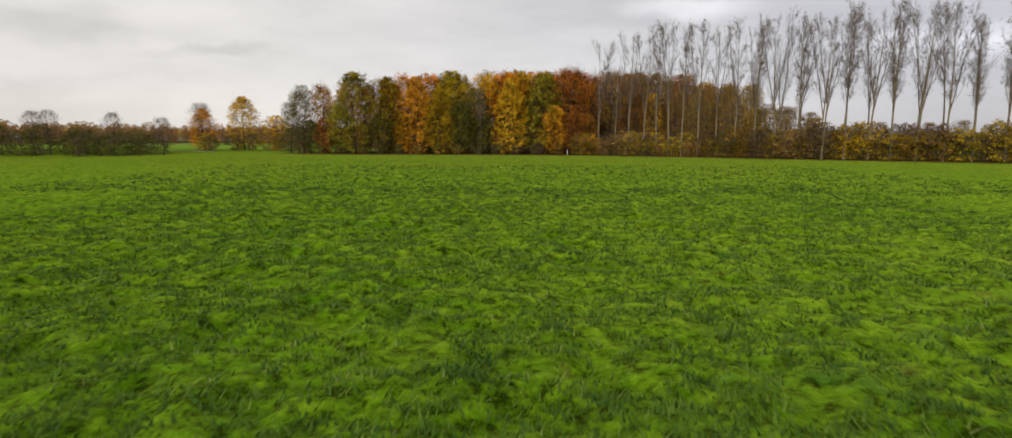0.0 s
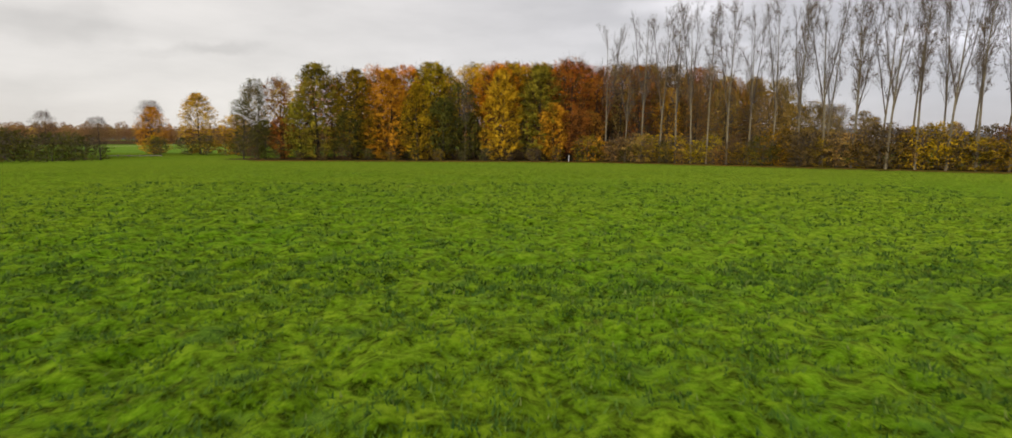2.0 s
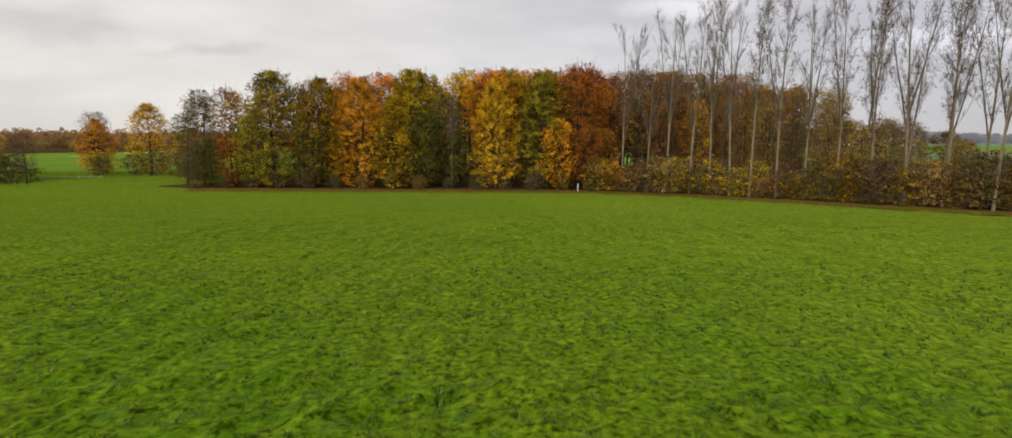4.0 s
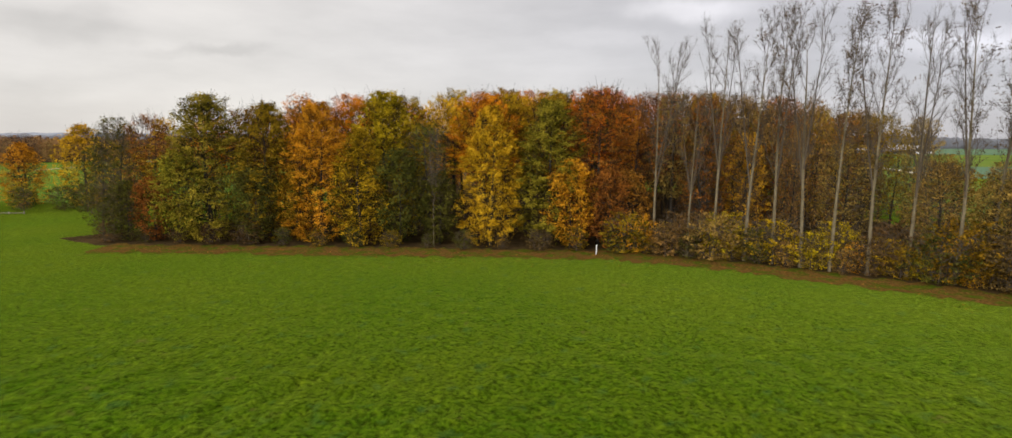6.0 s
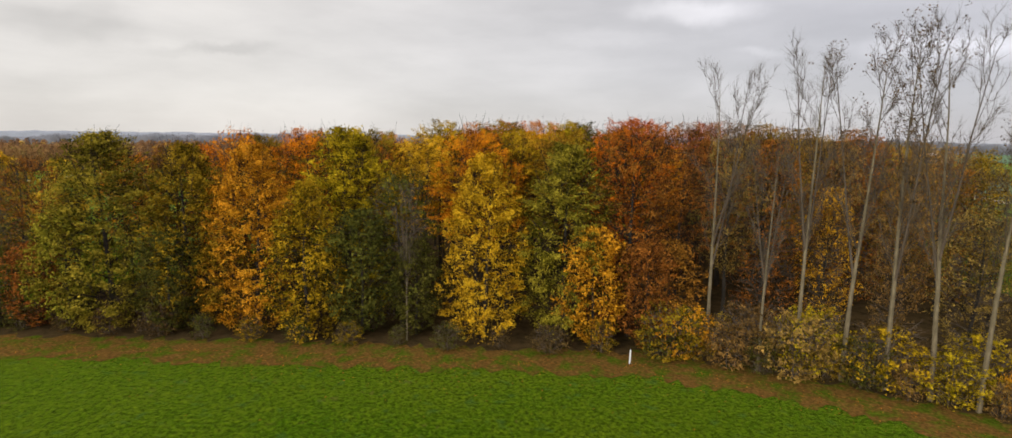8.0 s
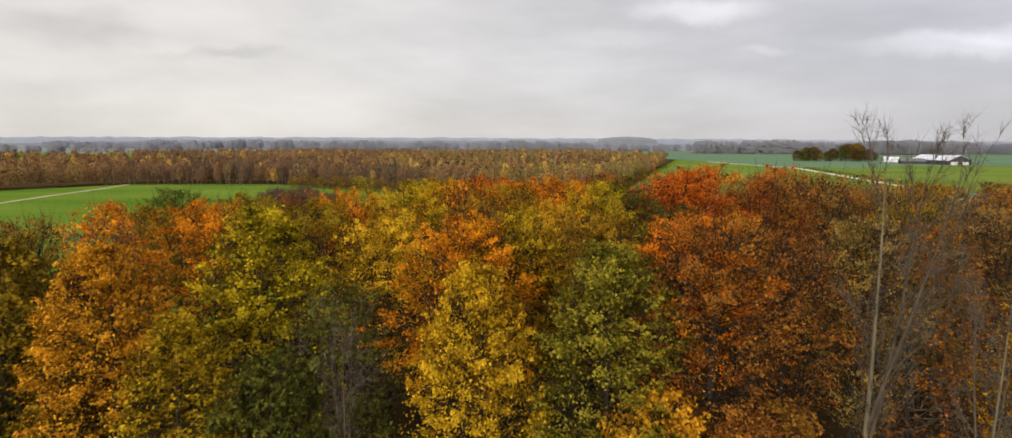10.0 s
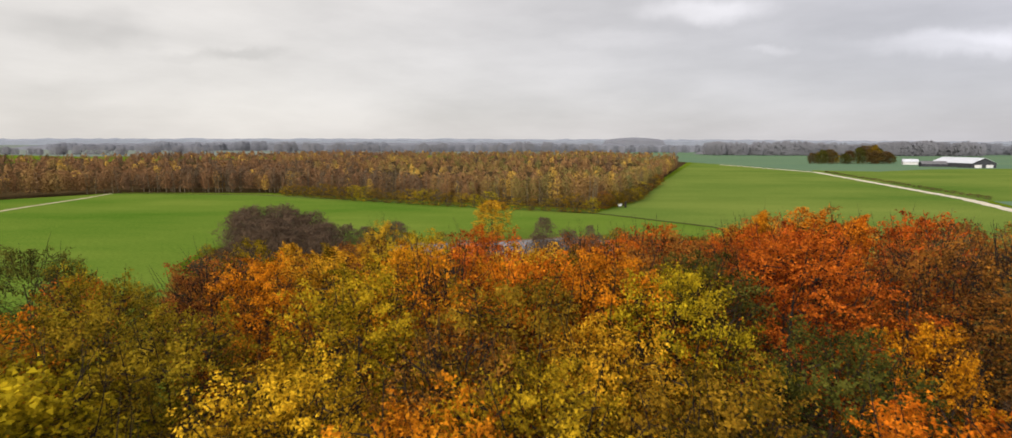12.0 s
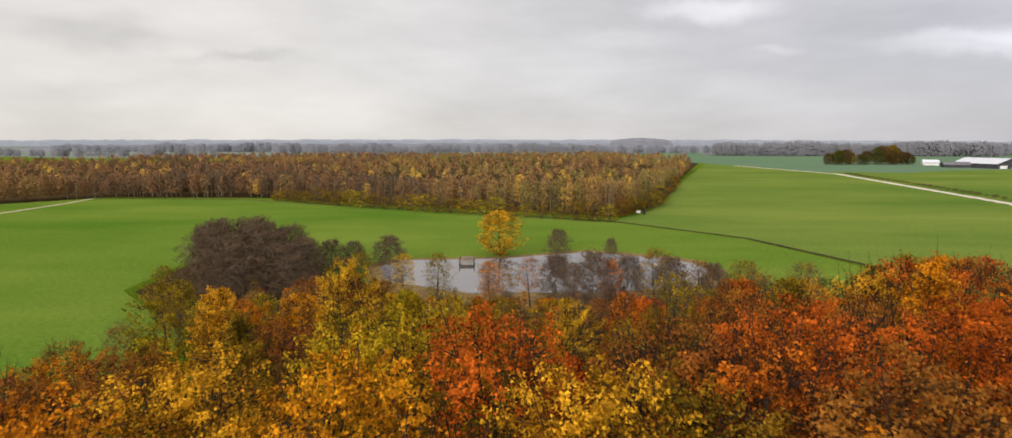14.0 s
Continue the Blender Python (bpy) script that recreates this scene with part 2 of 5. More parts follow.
def plain_field(name, a, b2, scale=0.02, stretch=(1, 1, 1), fine=0.3):
    m, t, b = nodes_of(name, 0.95, 0.0)
    c = ramp(t, noisy(t, scale, 6.0, 0.6, stretch=stretch), [(0.32, a), (0.68, b2)])
    f = noisy(t, 1.2, 5.0, 0.7)
    c = mixed(t, fine, c, ramp(t, f, [(0.3, tuple(0.5 * v for v in a)), (0.7, tuple(min(1, 1.4 * v) for v in b2))]))
    t.links.new(c, b.inputs["Base Color"])
    bump(t, b, f, 0.4, 0.05)
    return m


def litter_mat():
    m, t, b = nodes_of("leaf_litter", 0.95, 0.0)
    f = noisy(t, 0.55, 6.0, 0.7)
    g = noisy(t, 4.0, 5.0, 0.7)
    brown = ramp(t, g, [(0.3, (0.045, 0.026, 0.007)), (0.55, (0.115, 0.062, 0.016)), (0.75, (0.22, 0.118, 0.028))])
    grass = ramp(t, g, [(0.3, (0.016, 0.04, 0.002)), (0.7, (0.065, 0.11, 0.006))])
    k = ramp(t, f, [(0.46, (0, 0, 0)), (0.60, (0.85, 0.85, 0.85))])
    t.links.new(mixed(t, k, brown, grass), b.inputs["Base Color"])
    bump(t, b, g, 0.6, 0.05)
    return m


LITTER = litter_mat()
LITTER_PALE = plain_field("dry_grass_path", (0.28, 0.24, 0.14), (0.42, 0.37, 0.24), 0.2)
BACKGRASS = plain_field("lush_meadow", (0.046, 0.116, 0.009), (0.138, 0.182, 0.028), 0.022, (0.45, 1.0, 1))
FLOOR = plain_field("forest_floor", (0.025, 0.020, 0.010), (0.075, 0.048, 0.02), 0.3)
# winter crop paled and greyed: some haze is put into its colours
CROP = plain_field("winter_crop", (0.082, 0.148, 0.096), (0.128, 0.180, 0.096), 0.006, (0.4, 1.5, 1))
FARGRASS = plain_field("pasture", (0.058, 0.118, 0.017), (0.164, 0.198, 0.040), 0.014, (0.45, 1.1, 1))
TRACK = plain_field("pale_gravel", (0.42, 0.37, 0.28), (0.6, 0.54, 0.43), 0.2)
EARTH = plain_field("dark_earth", (0.025, 0.020, 0.012), (0.06, 0.05, 0.025), 0.3)


# ---- geometry helpers ----
def part(name, data, material, parent=None, label=""):
    """Links a mesh (verts, faces) as one object, under its thing if one is given."""
    if isinstance(data, bpy.types.Mesh):
        me = data
    else:
        me = bpy.data.meshes.new(name)
        me.from_pydata(data[0], [], data[1])
        me.update()
    if material and not me.materials:
        me.materials.append(material)
    ob = new(name, me)
    if parent:
        ob.parent = parent
    return tagged(ob, label)


def empty(name, m):
    ob = new(name)
    ob.empty_display_size = 0.5
    ob.matrix_basis = m
    return ob


def tube(V, F, pts, radii, sides=5):
    """Adds a tapered tube along pts."""
    base = len(V)
    for k, (p, r) in enumerate(zip(pts, radii)):
        d = (pts[min(k + 1, len(pts) - 1)] - pts[max(k - 1, 0)]).normalized()
        u = d.orthogonal().normalized()
        w = d.cross(u)
        for s in range(sides):
            a = 2 * math.pi * s / sides
            V.append(p + r * (math.cos(a) * u + math.sin(a) * w))
    for k in range(len(pts) - 1):
        for s in range(sides):
            a, b = base + k * sides + s, base + k * sides + (s + 1) % sides
            F.append((a, b, b + sides, a + sides))
    F.append(tuple(range(base + (len(pts) - 1) * sides, base + len(pts) * sides)))


def smooth_noise(x, y, seed=0):
    """Value noise on a unit lattice, 0 to 1, for arrays."""
    xi, yi = np.floor(x).astype(int), np.floor(y).astype(int)
    fx, fy = x - xi, y - yi
    fx, fy = fx * fx * (3 - 2 * fx), fy * fy * (3 - 2 * fy)

    def h(a, b):
        n = (a * 374761393 + b * 668265263 + seed * 974711) & 0x7FFFFFFF
        n = ((n ^ (n >> 13)) * 1274126177) & 0x7FFFFFFF
        return ((n ^ (n >> 16)) & 0xFFFF) / 65535.0

    return (h(xi, yi) * (1 - fx) + h(xi + 1, yi) * fx) * (1 - fy) + (h(xi, yi + 1) * (1 - fx) + h(xi + 1, yi + 1) * fx) * fy


def grid_mesh(name, xs, ys, height):
    X, Y = np.meshgrid(xs, ys)
    Z = height(X, Y)
    n, k = len(ys), len(xs)
    co = np.stack([X, Y, Z], -1).reshape(-1, 3)
    idx = np.arange(n * k).reshape(n, k)
    q = np.stack([idx[:-1, :-1], idx[:-1, 1:], idx[1:, 1:], idx[1:, :-1]], -1).reshape(-1, 4)
    me = bpy.data.meshes.new(name)
    me.from_pydata(co.tolist(), [], q.tolist())
    me.polygons.foreach_set("use_smooth", np.ones(len(q), bool))
    me.update()
    return me


def leaves_mesh(name, pos, nrm, size, rng, narrow=1.0):
    """One mesh of leaves: a tilted pointed blade at each place, facing nrm."""
    n = len(pos)
    nrm = nrm / np.linalg.norm(nrm, axis=1, keepdims=True)
    u = np.cross(nrm, rng.normal(size=(n, 3)))
    u /= np.linalg.norm(u, axis=1, keepdims=True) + 1e-9
    w = np.cross(nrm, u)
    L = (size * rng.uniform(0.7, 1.3, n))[:, None]
    W = L * rng.uniform(0.8, 1.1, (n, 1)) * narrow
    skew = L * rng.uniform(-0.25, 0.25, (n, 1))
    v = np.stack([pos - u * L * 0.4 - w * W * 0.5, pos - u * L * 0.4 + w * W * 0.5 + u * skew, pos + u * L * 0.6], 1).reshape(-1, 3)
    me = bpy.data.meshes.new(name)
    me.from_pydata(v.tolist(), [], np.arange(3 * n).reshape(n, 3).tolist())
    me.update()
    return me


def bent(rng, a, d, length, steps, wobble, rise):
    """A limb from a along d that bends upward by rise."""
    pts, p, d = [a.copy()], a.copy(), d.normalized()
    for _ in range(steps):
        d = (d + Vector(rng.normal(0, wobble, 3).tolist()) + Vector((0, 0, rise))).normalized()
        p = p + d * (length / steps)
        pts.append(p.copy())
    return pts


def mesh_of(name, V, F):
    me = bpy.data.meshes.new(name)
    me.from_pydata([v[:] for v in V], [], F)
    me.update()
    return me


def leafy_tree(seed, H, R, low, leaves, size, kind="round", fill=300, shoots=12, puffs=75, limbs=11, inner=0.42, narrow=1.0, loose=0.15, puff=1.0):
    """Meshes of one broadleaf tree: trunk, limbs, and a crown of leaf sprays. low: where the crown begins."""
    rng = np.random.default_rng(seed)
    V, F, V2, F2 = [], [], [], []
    trunk = bent(rng, Vector((0, 0, -0.3)), Vector((0, 0, 1)), H * 0.88, 6, 0.035, 0.05)
    tube(V, F, trunk, [0.014 * H * (1 - 0.9 * k / 6) + 0.012 for k in range(7)], 6)
    ph = rng.uniform(0, 6.28, 6)
    c = {"round": 0.42, "column": 0.45, "oval": 0.36, "dome": 0.12, "spire": 0.25}[kind]

    def envelope(s, ang):
        up = np.sqrt(np.clip(1 - (np.clip(s - c, 0, None) / (1.02 - c)) ** 2, 0, 1))
        if kind == "oval":
            up = np.clip(1 - (np.clip(s - c, 0, None) / (1.03 - c)) ** 1.7, 0, 1) ** 0.72
        if kind == "spire":
            up = np.clip(1 - (np.clip(s - c, 0, None) / (1.02 - c)) ** 1.35, 0, 1)
        down = np.clip((c - s) / c, 0, 1)
        prof = up * (1 - (0.42 if kind == "column" else 0.75 if kind == "round" else 0.5 if kind == "oval" else 0.3) * down ** 2)
        lobe = 1 + 0.17 * np.sin(3 * ang + ph[0] + 2.1 * s) + 0.14 * np.sin(5 * ang + ph[1] - 9 * s) + 0.13 * np.sin(13 * s + ph[2] + 2 * ang) + 0.08 * np.sin(9 * ang + ph[3] + 21 * s)
        return R * prof * lobe

    for k in range(limbs):
        z = rng.uniform(max(low, 0.1 * H), H * 0.8)
        i = min(5.99, z / (H * 0.88) * 6)
        p = trunk[int(i)].lerp(trunk[int(i) + 1], i - int(i))
        a = rng.uniform(0, 2 * math.pi)
        reach = float(envelope((z - low) / (H - low), a)) * 0.95
        limb = bent(rng, p, Vector((math.cos(a), math.sin(a), rng.uniform(0.2, 0.7))), reach, 4, 0.12, 0.08)
        r0 = 0.005 * H * (1.1 - z / H)
        tube(V2, F2, limb, [r0 * (1 - 0.85 * q / 4) + 0.006 for q in range(5)], 3)
        tw = bent(rng, limb[2], Vector((math.cos(a), math.sin(a), 0.5)) + Vector(rng.normal(0, 0.7, 3).tolist()), reach * 0.5, 2, 0.2, 0.08)
        tube(V2, F2, tw, [0.018, 0.012, 0.005], 3)
    # bare shoots standing out of the top
    for k in range(shoots):
        a, rr = rng.uniform(0, 6.28), R * 0.7 * rng.uniform(0, 1) ** 0.5
        top = low + (H - low) * (c + (1 - c) * math.sqrt(1 - min(0.95, rr / R) ** 2))
        w = bent(rng, Vector((rr * math.cos(a), rr * math.sin(a), top - 1.6)), Vector((0.3 * math.cos(a), 0.3 * math.sin(a), 1)), H * rng.uniform(0.09, 0.16), 2, 0.12, 0.05)
        tube(V2, F2, w, [0.028, 0.018, 0.007], 3)
    # sprays of leaves along the outer branchlets, in looser and denser lots
    puffs = int(puffs * 3.4)
    s = rng.uniform(0, 1, puffs) ** 0.74
    ang = np.arange(puffs) * 2.4 + rng.uniform(-0.5, 0.5, puffs)
    rad = envelope(s, ang) * (1 - 0.42 * rng.uniform(0, 1, puffs) ** 1.8)
    cx = np.stack([rad * np.cos(ang), rad * np.sin(ang), low + (H - low) * s], 1)
    size_p = puff * (0.55 + 0.9 * rng.uniform(0, 1, puffs) ** 1.5) * R / 4.4
    outd = np.stack([np.cos(ang), np.sin(ang), 0.15 + 1.1 * (s - 0.35)], 1) + rng.normal(0, 0.42, (puffs, 3))
    outd /= np.linalg.norm(outd, axis=1, keepdims=True)
    pick = rng.choice(puffs, leaves, p=size_p ** 1.6 / (size_p ** 1.6).sum())
    along = rng.uniform(0, 1, leaves) ** 0.8
    off = rng.normal(size=(leaves, 3))
    pos = cx[pick] + outd[pick] * ((along - 0.72) * 1.9 * size_p[pick])[:, None] + off * (0.36 * size_p[pick] * (1.12 - 0.8 * along))[:, None] * np.array([1.0, 1.0, 0.6])
    off = 0.5 * off / np.linalg.norm(off, axis=1, keepdims=True) + outd[pick]
    # single leaves between the sprays
    n = int(loose * leaves)
    sl, al = rng.uniform(0, 1, n), rng.uniform(0, 6.28, n)
    rl = envelope(sl, al) * rng.uniform(0.72, 1.05, n)
    pos[:n] = np.stack([rl * np.cos(al), rl * np.sin(al), low + (H - low) * sl], 1)
    off[:n] = np.stack([np.cos(al), np.sin(al), 0.3 + sl], 1) * 0.6
    # the dense middle of the crown: twigs, added to block light and darken gaps
    si = rng.uniform(0, 0.93, fill)
    ai = rng.uniform(0, 6.28, fill)
    ri = envelope(si, ai) * 0.74 * rng.uniform(0.1, 1, fill) ** 0.5
    for s0, a0, r0 in zip(si.tolist(), ai.tolist(), ri.tolist()):
        p = Vector((r0 * math.cos(a0), r0 * math.sin(a0), max(0.3, low + (H - low) * s0)))
        d = Vector((math.cos(a0), math.sin(a0), 0.6)) + Vector(rng.normal(0, 0.7, 3).tolist())
        w = d.cross(Vector(rng.normal(0, 1, 3).tolist())).normalized() * inner * rng.uniform(0.07, 0.14)
        k = len(V2)
        V2 += [p - w, p + w, p + d.normalized() * inner * rng.uniform(1.8, 3.4)]
        F2.append((k, k + 1, k + 2))
    pos[:, 2] = np.maximum(pos[:, 2], 0.25)
    nrm = rng.normal(0, 0.55, (leaves, 3)) + np.array([0, 0, 0.15]) + 0.56 * off
    sz = np.full(leaves, size)
    return mesh_of("trunk", V, F), mesh_of("branchwork", V2, F2), leaves_mesh("crown", pos, nrm, sz, rng, narrow)


# ---- ground ----
def lines(*spans):
    out = []
    for a, b, step in spans:
        out += list(np.arange(a, b, step))
    return np.array(out + [spans[-1][1]])


def meadow_height(X, Y):
    near = np.clip((118 - Y) / 30, 0, 1) * np.clip((Y + 12) / 10, 0, 1) * np.clip((75 - np.abs(X)) / 20, 0, 1)
    h = 0.22 * (smooth_noise(X * 0.8, Y * 0.8, 3) - 0.5) + 0.28 * (smooth_noise(X * 1.9, Y * 1.9, 5) - 0.5) + 0.14 * (smooth_noise(X * 3.1, Y * 3.1, 7) - 0.5)
    dip = np.clip((-62 - X) / 50, 0, 1) * np.clip((172 - Y) / 20, 0, 1)
    return near * h - 2.6 * dip * dip * (3 - 2 * dip)


gx = lines((-6000, -800, 500), (-800, -80, 60), (-80, -24, 1.2), (-24, -10, 0.33), (-10, 15, 0.2), (15, 30, 0.4), (30, 90, 1.2), (90, 900, 60), (900, 6000, 500))
gy = lines((-900, -20, 80), (-20, 3, 1.5), (3, 28, 0.2), (28, 60, 0.4), (62, 125, 0.8), (125, 400, 12), (400, 1000, 60), (1000, 4900, 400))
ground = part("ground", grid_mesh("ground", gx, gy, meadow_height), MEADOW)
tagged(ground, "lush green grazed meadow with uneven tufts", "meadow", kind="structure")


def sheet(name, outline, z, material, label, category, ragged=0.0, seed=0, fine=2.0, kind="structure"):
    """A flat sheet over the ground with the given outline; its border is broken up by ragged metres."""
    rng = np.random.default_rng(seed)
    pts = []
    for (x0, y0), (x1, y1) in zip(outline, outline[1:] + outline[:1]):
        n = max(1, int(math.hypot(x1 - x0, y1 - y0) / fine)) if ragged else 1
        pts += [(x0 + (x1 - x0) * k / n, y0 + (y1 - y0) * k / n) for k in range(n)]
    if ragged:
        pts = [(x + rng.uniform(-ragged, ragged), y + rng.uniform(-ragged, ragged)) for x, y in pts]
    bm = bmesh.new()
    bm.faces.new([bm.verts.new((x, y, z)) for x, y in pts])
    bmesh.ops.triangulate(bm, faces=bm.faces[:])
    me = bpy.data.meshes.new(name)
    bm.to_mesh(me)
    bm.free()
    for p in me.polygons:
        p.use_smooth = False
    me.validate()
    ob = part(name, me, material)
    if me.polygons and me.polygons[0].normal.z < 0:
        me.flip_normals()
    return tagged(ob, label, category, kind=kind)


WOOD = [
    (-57, 137.5), (-46.5, 132.8), (-28.5, 132.4), (-8, 131.7), (17, 130.9), (30.6, 125.2), (39, 119.6), (54, 109.5), (71.5, 99.3), (98, 82.5), (108.2, 92.4),
    (78.7, 111.6), (68.1, 122.7), (70.4, 159.0), (68.7, 190.5), (57.5, 208.9), (37.4, 220.2), (23.7, 231.2), (-22.0, 248.3), (-43.5, 259.3), (-75.3, 267.6),
    (-71.6, 245.6), (-47.4, 223.7), (-33.1, 200.7), (-29.7, 176.3)]
FRONT = WOOD[1:10]
sheet("forest_floor", WOOD, 0.03, FLOOR, "dark leaf-strewn soil under the wood", "forest floor", 0.5, 1)
sheet("pasture", [
    (-238.5, 416.4), (-134.6, 418.2), (-59.5, 387.5), (-10.5, 368.7), (34.6, 351.3), (53.3, 383.0), (94.5, 508.3), (244.9, 942.1), (262.2, 848.5), (286.2, 682.1),
    (249.0, 528.9), (222.9, 413.6), (173.5, 277.0), (141.1, 170.7), (94.6, 141.8), (79.8, 276.3), (65.8, 312.4), (34.2, 342.9), (-59.7, 380.8), (-132.7, 409.4)], 0.05, FARGRASS,
      "pale green grazed pasture beyond the ditch", "pasture")
sheet("back_meadow", [
    (-319.2, 275.2), (-213.0, 416.6), (-134.6, 410.3), (-59.7, 381.9), (-10.6, 362.7), (34.2, 341.8), (65.7, 310.2), (77.3, 276.2), (80.1, 224.8), (71.3, 195.6),
    (37.7, 224.4), (-21.9, 250.6), (-43.4, 261.5), (-77.4, 269.9), (-73.8, 245.6), (-49.3, 223.7), (-35.0, 200.8), (-32.5, 178.5), (-112.7, 181.1)], 0.035, BACKGRASS,
      "bright green meadow behind the wood", "meadow")
sheet("far_pasture", [(288.0, 690.0), (302.8, 722.0), (358.5, 702.0), (448.6, 760.0), (522.9, 781.0), (760.0, 800.0), (700.0, 400.0), (232.0, 405.0), (229.0, 413.0), (255.0, 529.0)], 0.075, FARGRASS, "green pasture beyond the farm track", "pasture")
sheet("crop_field", [
    (244.4, 954.9), (268.5, 851.2), (294.5, 683.0), (258.6, 529.8), (235.1, 414.6), (187.1, 289.5), (583.3, 271.0), (1784.3, 785.6), (4684.5, 3193.0), (1266.4, 2534.6),
    (183.0, 1779.6), (157.6, 1240.3)], 0.06, CROP,
      "blue-green field of winter crop", "crop field")


def ribbon(name, pts, width, z, material, label, category, fine=4.0, ragged=0.1, depth=0.0):
    """A strip along pts; depth sinks its middle."""
    rng = np.random.default_rng(7)
    V, F, fine_pts = [], [], []
    for (x0, y0), (x1, y1) in zip(pts, pts[1:]):
        n = max(1, int(math.hypot(x1 - x0, y1 - y0) / fine))
        fine_pts += [Vector((x0 + (x1 - x0) * k / n, y0 + (y1 - y0) * k / n, z)) for k in range(n)]
    fine_pts.append(Vector((*pts[-1], z)))
    for k, p in enumerate(fine_pts):
        d = fine_pts[min(k + 1, len(fine_pts) - 1)] - fine_pts[max(k - 1, 0)]
        s = Vector((-d.y, d.x, 0)).normalized()
        for q, dz in ((-0.5, 0), (0, depth), (0.5, 0)):
            V.append(p + s * width * (q + rng.uniform(-ragged, ragged)) + Vector((0, 0, dz)))
    for k in range(len(fine_pts) - 1):
        for j in (0, 1):
            F.append((3 * k + j, 3 * k + 3 + j, 3 * k + 4 + j, 3 * k + 1 + j))
    ob = part(name, ([v[:] for v in V], F), material)
    if ob.data.polygons[0].normal.z < 0:
        ob.data.flip_normals()
    return tagged(ob, label, category, kind="structure")


ribbon("leaf_litter", [(x, y - 0.9 - 0.012 * abs(x)) for x, y in FRONT], 5.4, 0.05, LITTER, "brown fallen leaves along the wood's edge", "leaf litter", 0.7, 0.16)
ribbon("field_path", [
    (-193.9, 295.6), (-204.3, 350.8), (-209.0, 390.5), (-214.6, 414.7)], 2.6, 0.085, LITTER_PALE, "pale dry grass path along the far wood", "path")
ribbon("track", [
    (258.3, 870.3), (262.2, 848.5), (286.2, 682.1), (251.7, 529.2), (225.7, 413.8), (176.1, 279.4)], 5.5, 0.09, TRACK, "pale gravel farm track between fields", "track")
ribbon("ditch", [
    (-214.9, 416.4), (-134.9, 413.0), (-59.6, 384.0), (-10.6, 365.3), (34.2, 344.3), (65.8, 312.4), (79.8, 276.3), (80.7, 232.2)], 1.7, 0.10, EARTH, "narrow dark ditch across the pasture", "ditch", depth=-0.02)

# ---- wood: broadleaf trees ----
# name: meshes and the height they are built at
SHAPES = {
    "full": (leafy_tree(12, 20, 4.9, 0.3, 14500, 0.22, "oval", 1300, 40, 180, 11, 0.40, 1.0, 0.14, 0.84), 20),
    "slim": (leafy_tree(14, 17, 3.3, 0.3, 12000, 0.19, "oval", 900, 12, 170, 11, 0.36, 1.0, 0.22), 17),
    "low": (leafy_tree(18, 10, 2.8, 0.4, 7000, 0.18, "round", 500, 4, 75, 8, 0.30, 1.0, 0.22), 10),
    "tall": (leafy_tree(13, 20, 4.5, 6.0, 7000, 0.23, "round", 700, 14, 75), 20),
    "dome": (leafy_tree(19, 20, 4.7, 8.0, 7000, 0.23, "dome", 700, 12, 70), 20),
    "light": (leafy_tree(15, 20, 4.3, 2.0, 5500, 0.21, "column", 900, 26, 80, 22, 0.42, 1.0, 0.2), 20),
    "thin": (leafy_tree(16, 20, 4.1, 7.0, 2000, 0.20, "round", 700, 44, 80, 26), 20),
    "rough": (leafy_tree(17, 18, 4.5, 0.6, 5500, 0.26, "column", 600, 14, 85), 18),
    "twiggy": (leafy_tree(24, 20, 4.4, 6.0, 6500, 0.62, "round", 900, 36, 120, 24, 0.34, 0.05), 20),
    "near": (leafy_tree(21, 20, 4.5, 7.0, 10500, 0.158, "spire", 500, 16, 64, 14, 0.36, 1.0, 0.08, 0.9), 20),
    "crest": (leafy_tree(22, 20, 4.6, 9.0, 10500, 0.158, "round", 500, 16, 62, 14, 0.36, 1.0, 0.08, 0.9), 20),
    "open": (leafy_tree(23, 20, 4.2, 6.0, 11500, 0.135, "round", 900, 40, 64, 26, 0.34, 1.0, 0.16, 0.9), 20),
    "haze": (leafy_tree(27, 20, 4.2, 1.0, 8500, 0.175, "column", 1600, 34, 70, 26, 0.42, 1.0, 0.3), 20),
    "grand": (leafy_tree(28, 20, 5.1, 0.3, 32000, 0.168, "oval", 2000, 40, 110, 16, 0.36, 1.0, 0.10, 0.9), 20),
    "close": (leafy_tree(25, 20, 4.5, 8.0, 16500, 0.120, "round", 650, 22, 62, 18, 0.32, 1.0, 0.08, 0.9), 20),
    "mound": (leafy_tree(26, 20, 4.7, 9.0, 16500, 0.122, "dome", 650, 18, 60, 16, 0.32, 1.0, 0.08, 0.9), 20),
}
LABELS = {
    "green": "broadleaf tree in the wood with fading green leaves", "dark": "dark green broadleaf tree in the wood",
    "olive": "olive-green autumn tree in the wood", "lime": "yellow-green autumn tree in the wood",
    "gold": "golden-yellow autumn tree in the wood", "orange": "orange autumn tree in the wood",
    "red": "russet-red autumn tree in the wood", "rust": "rusty brown autumn tree in the wood", "brown": "dull brown half-bare tree in the wood", "fawn": "fawn half-bare tree in the wood", "twig": "leafless brown tree with a haze of fine twigs",
}
PROTO = {}
rnd = random.Random(5)
TAKEN = []


